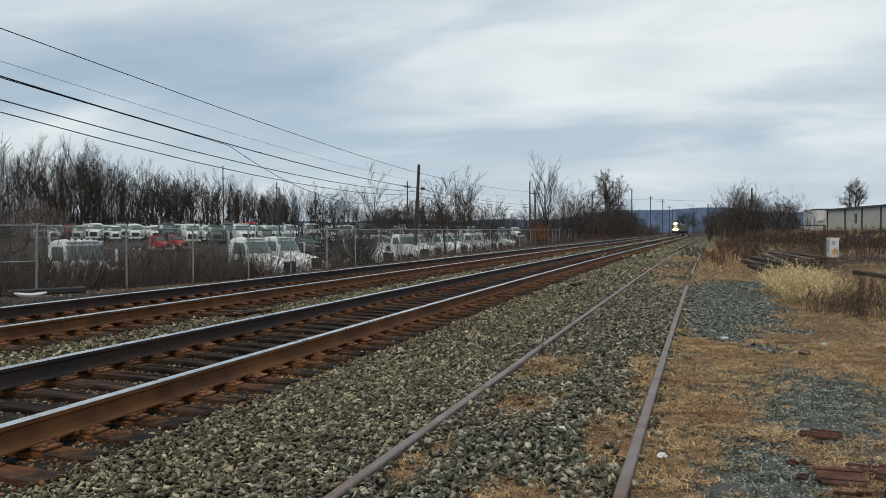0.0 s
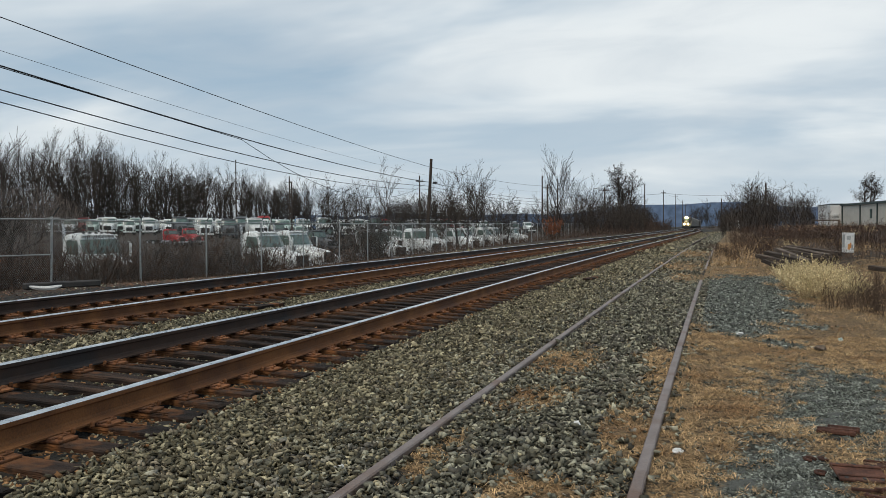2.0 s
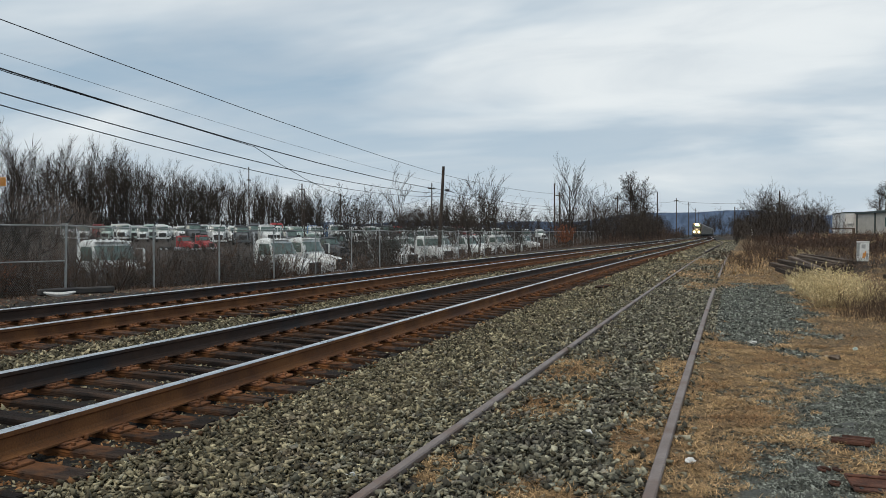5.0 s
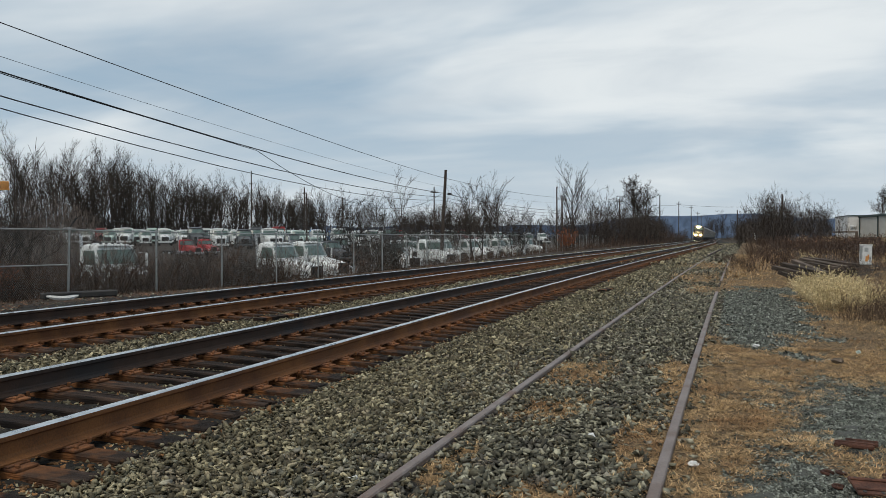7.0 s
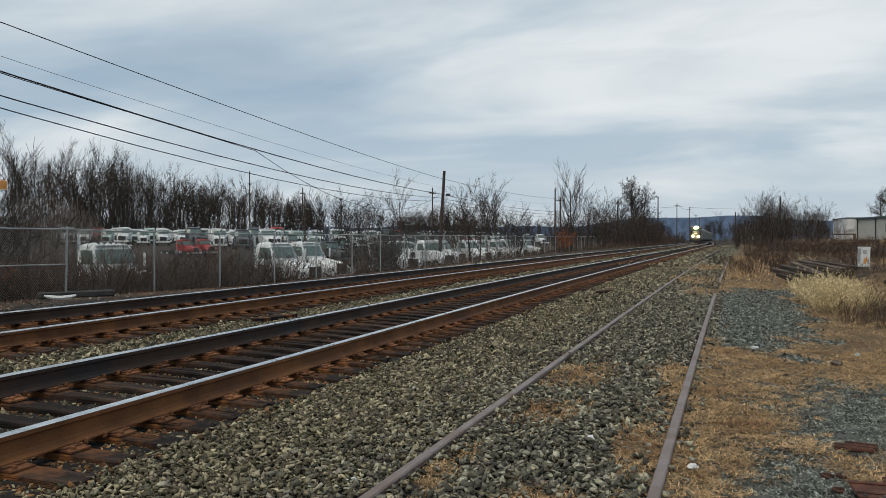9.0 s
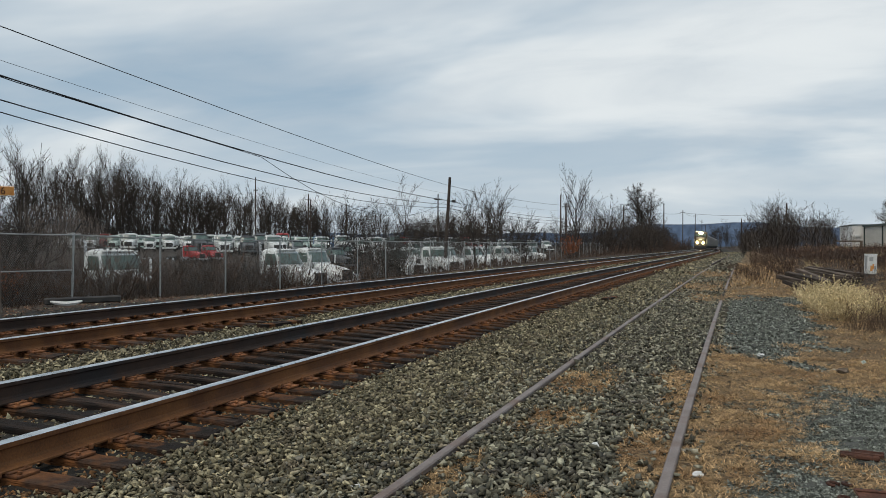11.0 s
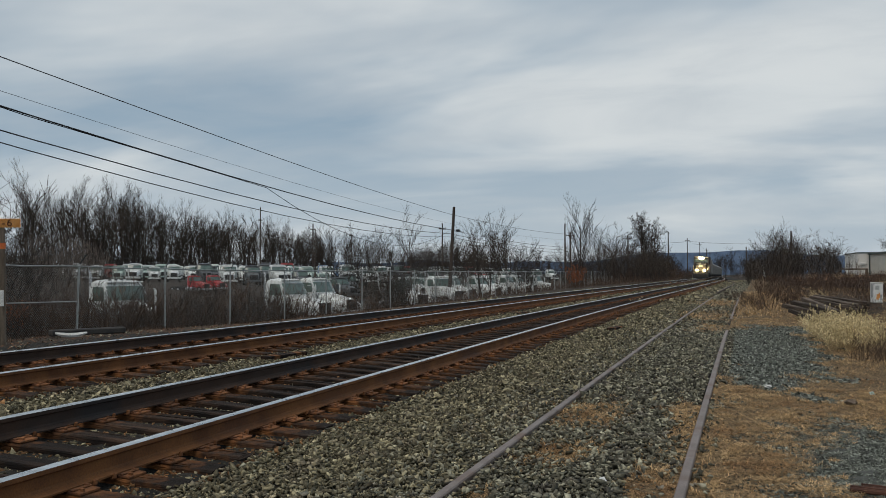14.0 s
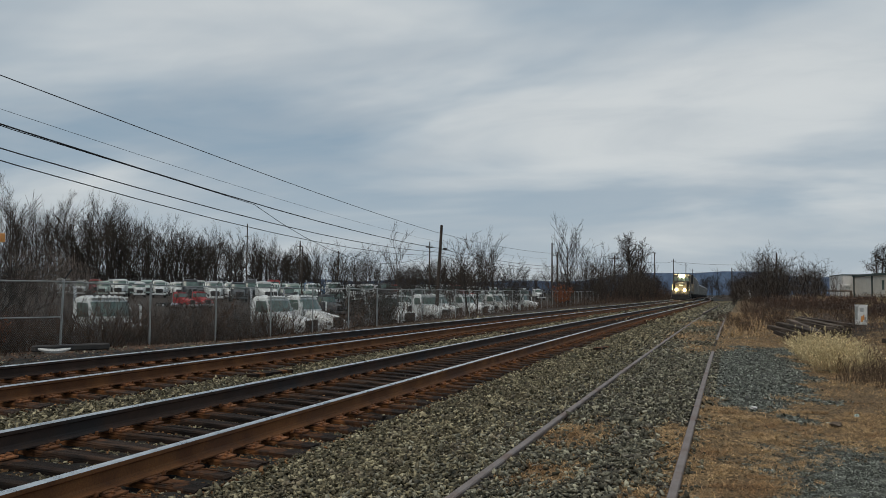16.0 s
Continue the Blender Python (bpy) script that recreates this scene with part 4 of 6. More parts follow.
def twig_fill():
    g = np.random.default_rng(77)
    n = 7000
    f, y = g.random(n), g.uniform(100, 150, n)
    x = (4.5 + 10.5 * f) * y / 110
    z0 = ground_z(x, y)
    top = np.interp(f, [0, 0.15, 0.45, 0.6, 0.85, 1], [2.6, 4.0, 5.6, 4.6, 4.8, 2.6]) * y / 110
    blades("dense leafless scrub on the bank", x, y, z0 + g.random(n) * (top - z0 - 0.8), 1.3, 0.014, (0.4, 1.5), TWIG, 792, "undergrowth")
    n = 9000
    a, d, up = g.uniform(0, 6.28, n), 4.0 * np.sqrt(g.random(n)), g.random(n)
    x, y = -36.5 + d * np.cos(a), 41 + d * np.sin(a)
    z0 = ground_z(x, y)
    blades("large pale twiggy bush behind the fence", x, y, z0 + up * (5.6 * np.sqrt(np.clip(1 - (d / 4.3) ** 2, 0, 1)) - 0.4), 1.3, 0.007, (0.5, 1.5), PALE_TWIG, 794, "large_bush")
    n = 3500
    y = g.uniform(132, 185, n)
    x = far_x(y) - g.uniform(10, 16, n)
    top = 2.6 + 1.3 * np.sin(y * 0.55) + 0.8 * np.sin(y * 1.7 + 1)
    blades("leafless brush among the parked lorries", x, y, ground_z(x, y) + g.random(n) * np.clip(top, 0.2, 4), 1.0, 0.010, (0.4, 1.5), TWIG, 793, "undergrowth")
    line = [(-92, 70, 11.5), (-88, 96, 12.4), (-108, 136, 14.6), (-128, 180, 16.2), (-152, 256, 17), (-172, 375, 16.5), (-110, 470, 14), (-52, 480, 14), (-30, 480, 11)]
    for i in range(len(line) - 1):
        (x0, y0, t0), (x1, y1, t1) = line[i], line[i + 1]
        d = math.hypot(x0 + x1, y0 + y1) / 2
        w = 0.014 + d * 0.00013
        run = math.hypot(x1 - x0, y1 - y0)
        n = int(run * 8 * (2.0 if y0 < 130 else 2.6) / (1.9 * w * 1.7))
        f, back, up = g.random(n), g.random(n) * 12, g.random(n) ** 1.25
        x, y = x0 + (x1 - x0) * f - back * 0.8, y0 + (y1 - y0) * f + back * 0.3
        z0 = ground_z(x, y)
        top = (t0 + (t1 - t0) * f) * (0.42 + 0.08 * np.sin(f * run * 0.5) + 0.05 * np.sin(f * run * 1.7 + 2))
        blades("dense leafless undergrowth filling the wood", x, y, z0 + up * (top - z0 - 1.4), 1.9, w, (0.1, 1.5), TWIG, 780 + i, "undergrowth")
    n = 28000
    y = 12 + 108 * g.random(n) ** 1.4
    x = g.uniform(-20.8, -17.4, n)
    clump = 0.55 + 0.45 * np.sin(y * 0.9 + 1.5 * np.sin(x * 2.1 + y * 0.23))
    keep = g.random(n) < 0.25 + clump
    x, y, clump = x[keep], y[keep], clump[keep]
    z = ground_z(x, y) + g.random(len(x)) * np.where(y < 58, 0.55 + 1.25 * clump, 0.2 + 0.35 * clump)
    blades("brown tangle of dead stems along the fence", x, y, z, 0.55, 0.0075, (0.1, 1.5), BRIAR, 790, "tangle")
    n = 9000
    y = 11 + 105 * g.random(n) ** 1.5
    x = -17.3 - 2.6 * g.random(n) ** 1.5
    clump = 0.5 + 0.5 * np.sin(y * 1.7 + 2.0 * np.sin(y * 0.41)) * np.sin(y * 0.63 + 1)
    keep = (g.random(n) < 0.2 + clump) & ~((y > 37) & (y < 47) & (g.random(n) < 0.55))
    x, y, clump = x[keep], y[keep], clump[keep]
    z = ground_z(x, y) + g.random(len(x)) * (0.25 + 1.0 * clump)
    blades("dark briars and dead weeds at the foot of the fence", x, y, z, 0.42, 0.006, (-0.3, 1.5), BRIAR, 796, "tangle")
    n = 9000
    y = 92 + 90 * g.random(n)
    x = far_x(y) - 3.4 - 9.5 * g.random(n)
    clump = 0.5 + 0.5 * np.sin(y * 0.7 + 2.0 * np.sin(x * 0.9))
    blades("dark brown scrub between the fence and the curve", x, y, ground_z(x, y) + g.random(n) * (0.1 + 0.9 * clump), 0.55, 0.011, (0.1, 1.5), BRIAR, 797, "tangle")
    n = 9000
    y = 10 + 90 * g.random(n) ** 1.5
    x = g.uniform(-17.2, -15.2, n)
    keep = (x < far_x(y) - 3.6) & (g.random(n) < 0.5 + 0.5 * np.sin(y * 1.1 + 3 * np.sin(x * 1.3)))
    x, y = x[keep], y[keep]
    blades("low dead weeds between the track and the fence", x, y, ground_z(x, y) + 0.01, 0.22, 0.006, (0.1, 1.4), BRIAR, 798, "tangle")
    n = 30000
    y = 29 + 80 * g.random(n)
    x = side_x(y) + 2.6 + g.random(n) ** 1.2 * (8 + 0.14 * y)
    clump = 0.5 + 0.5 * np.sin(x * 1.1 + 0.5 * y) * np.sin(y * 0.37 + 1.1)
    keep = (g.random(n) < 0.15 + clump) & ((y > 34) | (x > 6.2))
    x, y, clump = x[keep], y[keep], clump[keep]
    blades("brown tangle of dead stems on the bank", x, y, ground_z(x, y) + g.random(len(x)) * (0.1 + 0.35 * clump), 0.5, 0.008, (0.1, 1.5), BRIAR, 791, "tangle")
    n = 9000
    y = 48 + 62 * g.random(n)
    x = side_x(y) + 4.0 + g.random(n) * (6 + 0.14 * y)
    keep = g.random(n) < 0.5 + 0.5 * np.sin(x * 0.8 + 1.0 + 0.4 * y) * np.sin(y * 0.31)
    x, y = x[keep], y[keep]
    blades("russet bramble leaves on the bank", x, y, ground_z(x, y) + 0.2 + 0.7 * g.random(len(x)), 0.16, 0.03, (-0.4, 0.8), LEAF_LITTER, 799, "bramble_leaves")
    n = 7000
    y = 31 + 30 * g.random(n)
    x = side_x(y) + 1.2 + g.random(n) * 7.0
    keep = g.random(n) < 0.5 + 0.5 * np.sin(x * 1.7 + 0.8 * y) * np.sin(y * 0.9 - x * 0.6)
    x, y = x[keep], y[keep]
    blades("tufts of pale dead grass on the bank", x, y, ground_z(x, y) + 0.01, 0.34, 0.007, (0.2, 1.3), STRAW, 801)


twig_fill()


# ---- distant ridge ----
def ridge():
    # the blue is distance haze painted into the base colour
    m = material("painted_haze_ridge", (0.085, 0.12, 0.185), (0.10, 0.14, 0.21), 0.01, 1.0, 0.0, 0.05, spec=0.0)
    s = Shape()
    n = 60
    for i in range(n + 1):
        x = -2400 + 4800 * i / n
        px = (x - 60) / 900
        h = 38 + 38 * math.exp(-((px + 0.15) / 0.35) ** 2) + 14 * math.sin(px * 4.0) * math.exp(-(px**2)) + 5 * math.sin(px * 17)
        h = max(h, 12)
        s.v += [(x, 2600 - 0.00008 * x * x, -40), (x, 2640 - 0.00008 * x * x, h), (x, 3400, -40)]
    for i in range(n):
        a = 3 * i
        s.f += [(a, a + 3, a + 4, a + 1), (a + 1, a + 4, a + 5, a + 2)]
        s.m += [0, 0]
    tagged(part("backdrop", s, m, smooth=True), "wooded ridge on the horizon, painted haze blue", "hill", kind="structure")


ridge()

# ---- chain-link fence with barbed-wire arms ----
FX = -17.1


def fence():
    f = thing("chain_link_fence", "grey chain-link fence with barbed-wire arms", "fence")
    r = random.Random(3)

    def foot(y):
        return float(ground_z(FX, y) - shelf(y)) + 0.012 * max(0.0, 27 - y)

    post, arm = Shape(), Shape()
    post.tube([(0, 0, -0.3), (0, 0, 2.11)], 0.032, 8)
    post.tube([(0, 0, 2.09), (0, 0, 2.15)], [0.042, 0.03], 8)
    arm.tube([(0, 0, 2.11), (0.16, 0.10, 2.41)], 0.018, 5)
    pm, am = post.mesh("fence_post", GALV), arm.mesh("barb_arm", CABLE)
    ys = [7.7, 11.8, 15.9, 20.0, 24.1, 28.1, 32.4, 36.5, 40.8] + [40.8 + 4.1 * k for k in range(1, 33)]
    tops = []
    for y in ys:
        g = foot(y)
        lean = 2.6 if abs(y - 20) < 1 else r.uniform(-0.6, 0.9)
        m = pose(FX, y, g, -lean * 0.8, 0, 0)
        p = part("fence_post", pm, None, f, m=m)
        part("barb_arm", am, None, p)
        tops.append(Vector((FX, y + 2.09 * math.sin(radians(lean * 0.8)), g + 2.08)))
    for i in range(len(tops) - 1):
        a, b = tops[i], tops[i + 1]
        s = Shape()
        s.tube([a, a.lerp(b, 0.5) - Vector((0, 0, 0.02 + 0.02 * r.random())), b], 0.022, 6)
        part("top_rail", s, GALV, f)
        if ys[i] < 19:
            s = Shape()
            d = Vector((0, 0, 1.0))
            s.tube([a - d, b - d], 0.02, 6)
            part("mid_rail", s, GALV, f)
        for k, (dx, dz) in enumerate(((0.15, 0.31), (0.09, 0.19))):
            s = Shape()
            o = Vector((dx, 0.06, dz))
            s.tube([a + o, a.lerp(b, 0.5) + o - Vector((0, 0, 0.05)), b + o], 0.005, 3, caps=False)
            part("barbed_wire", s, CABLE, f)
    # woven diagonals
    v, q = [], []
    h, pitch = 2.0, 0.075
    y = 6.0
    w = 0.0010
    while y < 160:
        step = pitch if y < 62 else pitch * 2
        ww = w * (1.8 if y < 32 else 1.0 if y < 62 else 0.8)
        for sgn in (-1, 1):
            ya, yb = y, y + sgn * h
            za, zb = foot(ya) + 0.06, foot(yb) + 0.06 + h
            k = len(v)
            v += [(FX + 0.004 * sgn, ya - ww, za), (FX + 0.004 * sgn, ya + ww, za), (FX + 0.004 * sgn, yb + ww, zb), (FX + 0.004 * sgn, yb - ww, zb), (FX + 0.004 * sgn - 2 * ww, ya, za), (FX + 0.004 * sgn - 2 * ww, yb, zb)]
            q += [(k, k + 1, k + 2, k + 3), (k, k + 4, k + 5, k + 3), (k + 1, k + 2, k + 5, k + 4)]
        y += step
    s = Shape()
    s.v, s.f, s.m = v, q, [0] * len(q)
    tagged(part("chain_link_mesh", s, WIRE, f, fix=False), kind="stuff")


fence()


# ---- utility poles and wires ----
def utility_pole(x, y, top, label, arms=(), radius=0.15, lean=0.0, lamp=False):
    z = float(ground_z(x, y))
    t = thing("utility_pole", label, "utility pole", pose(x, y, z, 0, lean, 0))
    h = top - z
    s = Shape()
    s.tube([(0, 0, -0.3), (0, 0, h * 0.5), (0, 0, h)], [radius, radius * 0.85, radius * 0.68], 8)
    part("pole", s, POLE, t)
    for dz, half, turn in arms:
        s = Shape()
        s.box((0, 0, h - dz), (2 * half, 0.10, 0.12), 0.01, pose(0, 0, 0, 0, 0, turn))
        c = part("crossarm", s, POLE, t)
        for k in (-0.9, -0.45, 0.45, 0.9):
            i = Shape()
            p = pose(0, 0, 0, 0, 0, turn) @ Vector((half * k, 0, h - dz + 0.06))
            i.tube([p, p + Vector((0, 0, 0.07)), p + Vector((0, 0, 0.14))], [0.03, 0.05, 0.025], 6)
            part("insulator", i, GALV, c)
    if lamp:
        s = Shape()
        s.tube([(0, 0, h - 0.5), (-0.8, -0.3, h - 0.2), (-1.6, -0.6, h - 0.15)], 0.04, 5)
        a = part("lamp_arm", s, GALV, t)
        s = Shape()
        s.box((-1.9, -0.7, h - 0.16), (0.7, 0.25, 0.14), 0.04)
        part("lamp_head", s, GALV, a)
    return t


def box_on_pole(t, x, z):
    s = Shape()
    s.box((x, -0.2, z), (0.35, 0.25, 0.22), 0.03)
    part("splice_box", s, CABLE, t)


lead = utility_pole(-23.0, 75.6, 7.75, "weathered dark wooden utility pole carrying cables", (), 0.19, 3.2)
box_on_pole(lead, 0.55, 7.05)
utility_pole(-19.2, 124.2, 7.6, "dark wooden utility pole beside the railway", ((0.5, 0.6, 10),), 0.16, -0.5)
utility_pole(-22.0, 136.4, 9.6, "grey wooden utility pole behind the fence", (), 0.15)
utility_pole(-16.0, 180.6, 9.5, "wooden pole with a street lamp beside the railway", ((0.6, 0.9, 20),), 0.18, 0, True)
utility_pole(-16.0, 218, 12.8, "tall wooden utility pole beside the railway", (), 0.2)
utility_pole(-14.0, 320, 16.7, "tall wooden utility pole beside the railway", (), 0.25)
utility_pole(-6.9, 300, 13.6, "wooden power pole with a crossarm by the curve", ((0.8, 0.8, 0),), 0.17)
utility_pole(-3.35, 350, 14.0, "wooden power pole with a crossarm by the curve", ((0.8, 0.8, 0),), 0.17)
utility_pole(-1.0, 420, 13.5, "distant wooden power pole", ((0.8, 0.8, 0),), 0.17)
utility_pole(0.6, 480, 13.5, "distant wooden power pole", ((0.8, 0.8, 0),), 0.17)
utility_pole(9.9, 250, 9.0, "wooden utility pole behind the scrub", (), 0.2)
utility_pole(12.9, 150, 8.5, "wooden utility pole behind the scrub", (), 0.18)
utility_pole(-58.0, 119, 9.3, "pale wooden utility pole in the lorry park", ((0.9, 0.5, 60),), 0.14)
utility_pole(-65.4, 116, 11.8, "slender grey utility pole in the lorry park", ((2.0, 0.35, 60),), 0.11)
utility_pole(-62.0, 128, 9.0, "wooden utility pole with a crossarm in the lorry park", (), 0.15)
utility_pole(-60.2, 138.7, 8.7, "wooden utility pole with a crossarm in the lorry park", ((0.3, 0.35, 20),), 0.14)
utility_pole(-27.5, 88, 7.0, "wooden utility pole with a crossarm behind the fence", ((0.6, 0.5, 60),), 0.09)


def cable(label, pts, radius, sag=0.0):
    s = Shape()
    out = []
    for i in range(len(pts) - 1):
        a, b = Vector(pts[i]), Vector(pts[i + 1])
        for k in range(12):
            f = k / 12
            out.append(a.lerp(b, f) - Vector((0, 0, 4 * sag * f * (1 - f))))
    out.append(Vector(pts[-1]))
    s.tube(out, radius, 4)
    return tagged(part("overhead_cable", s, CABLE), label, "cable", "overhead cables")


P1, P2 = (-22.89, 75.3), (-19.2, 124.0)
for c0, c1, c2, z2, rad, lab in (
    (8.058, -0.02679, 0.000121, 7.3, 0.016, "thin black overhead cable on utility poles"),
    (7.333, -0.04424, 0.000393, 6.5, 0.007, "thin grey overhead wire on utility poles"),
    (7.148, -0.05922, 0.000517, 5.4, 0.024, "thick black overhead cable on utility poles"),
    (6.675, -0.07466, 0.000739, 5.0, 0.020, "thick black overhead cable on utility poles"),
    (6.591, -0.09208, 0.000932, 4.6, 0.017, "black overhead cable on utility poles"),
):
    rise = 0.000168 if c0 > 8 else 0.0
    pts = [(-19.0 - 0.0704 * (y - 20), y, c0 + c1 * y + c2 * y * y + rise * max(y - 30, 0) ** 2) for y in np.linspace(-4, 75.3, 14)]
    cable(lab, pts, rad)
    cable(lab, [pts[-1], (*P2, z2)], rad, 0.35)
# a slack cable hangs below the bundle
cable("slack black cable hanging below the overhead bundle", [(-17.4, -2.0, 7.42), (-19.0, 20.0, 6.12), (-19.9, 33.0, 5.72), (-20.15, 36.3, 5.62)], 0.014)
cable("slack black cable hanging below the overhead bundle", [(-20.15, 36.3, 5.62), (-22.89, 75.3, 5.48)], 0.016, 2.0)
cable("distant power line across the railway", [(-14, 320, 13.2), (-6.9, 300, 12.6), (13.2, 262, 10.2), (24.0, 230, 9.0)], 0.035, 0.3)
cable("distant power line across the railway", [(-6.9, 300, 12.9), (-3.35, 350, 13.2), (-1.0, 420, 12.9), (0.6, 480, 12.9)], 0.03, 0.5)

# ---- milepost ----
YELLOW = material("faded_orange_board", (0.60, 0.25, 0.065), (0.68, 0.32, 0.10), 6, 0.6, 0.1, 50)
ORANGE = material("orange_band", (0.55, 0.13, 0.04), (0.62, 0.17, 0.05), 6, 0.7, 0.1, 50)
WHITE = material("weathered_white_paint", (0.60, 0.60, 0.58), (0.72, 0.72, 0.70), 4, 0.55, 0.1, 50)
POST_WOOD = material("grey_brown_post_wood", (0.10, 0.075, 0.055), (0.19, 0.15, 0.115), 4, 0.9, 0.5, 40, stretch=(5, 5, 0.5))
INK = material("dark_brown_lettering", (0.06, 0.03, 0.02), (0.07, 0.035, 0.022), 3, 0.7, 0.0, 20)


def milepost():
    x, y = -14.5, 14.70
    z = float(ground_z(x, y))
    t = thing("milepost", "wooden post with an orange-yellow number board beside the track", "sign", pose(x, y, z, 0, -1.2, 36))
    s = Shape()
    s.box((0, 0, 1.22), (0.16, 0.16, 2.64), 0.02)
    part("post", s, POST_WOOD, t)
    s = Shape()
    s.box((0, 0, 2.14), (0.166, 0.166, 0.13), 0.006)
    part("band", s, ORANGE, t, "orange band")
    s = Shape()
    s.box((0.02, -0.09, 1.02), (0.075, 0.02, 0.34), 0.004)
    part("marker_plate", s, WHITE, t, "small white plate")
    tilt = pose(0, -0.10, 2.63, 8, 0, 0)
    s = Shape()
    s.box((0, 0, 0), (0.80, 0.03, 0.19), 0.006)
    b = part("board", s, YELLOW, t, "orange-yellow board", tilt)
    cu = bpy.data.curves.new("digits", "FONT")
    cu.body, cu.size, cu.extrude, cu.align_x, cu.align_y = "26-6", 0.22, 0.002, "CENTER", "CENTER"
    cu.space_character = 1.25
    tmp = bpy.data.objects.new("digits", cu)
    scene.collection.objects.link(tmp)
    me = bpy.data.meshes.new_from_object(tmp.evaluated_get(bpy.context.evaluated_depsgraph_get()))
    bpy.data.objects.remove(tmp)
    me.materials.clear()
    me.materials.append(INK)
    part("digits", me, None, b, "dark painted digits", pose(0, -0.018, 0, 90, 0, 0))
    return t


milepost()

# ---- lorries in the park ----
GLASS_DARK = material("tinted_windscreen", (0.08, 0.12, 0.105), (0.14, 0.19, 0.17), 1, 0.06, 0.0, 5, spec=0.6, rough2=0.1)
TYRE = material("black_tyre", (0.02, 0.02, 0.02), (0.035, 0.034, 0.032), 8, 0.85, 0.2, 60)
CHASSIS = material("dark_chassis", (0.03, 0.03, 0.032), (0.06, 0.055, 0.05), 4, 0.7, 0.2, 40)
CHROME = material("dull_chrome", (0.5, 0.5, 0.5), (0.6, 0.6, 0.6), 3, 0.2, 0.05, 30, metal=0.9, rough2=0.35)
PAINT = {
    "white": material("white_lorry_paint", (0.66, 0.68, 0.66), (0.76, 0.78, 0.77), 1.5, 0.35, 0.03, 30, vary=0.08, spec=0.5),
    "pale green": material("pale_green_lorry_paint", (0.42, 0.52, 0.48), (0.50, 0.60, 0.55), 1.5, 0.35, 0.03, 30, vary=0.1, spec=0.5),
    "blue": material("blue_lorry_paint", (0.03, 0.12, 0.27), (0.05, 0.17, 0.34), 1.5, 0.3, 0.03, 30, vary=0.2, spec=0.5),
    "red": material("red_lorry_paint", (0.34, 0.022, 0.025), (0.45, 0.035, 0.035), 1.5, 0.35, 0.03, 30, vary=0.15, spec=0.5),
    "dark grey": material("dark_grey_lorry_paint", (0.06, 0.065, 0.07), (0.10, 0.105, 0.11), 1.5, 0.35, 0.03, 30, vary=0.2, spec=0.5),
}


def wheel_mesh():
    s = Shape()
    s.tube([(-0.15, 0, 0), (-0.13, 0, 0), (0.13, 0, 0), (0.15, 0, 0)], [0.40, 0.50, 0.50, 0.40], 16)
    t = s.mesh("tyre", TYRE)
    s = Shape()
    s.tube([(-0.16, 0, 0), (-0.158, 0, 0), (0.158, 0, 0), (0.16, 0, 0)], [0.12, 0.29, 0.29, 0.12], 12)
    return t, s.mesh("rim", CHROME)


TYRE_ME, RIM_ME = wheel_mesh()


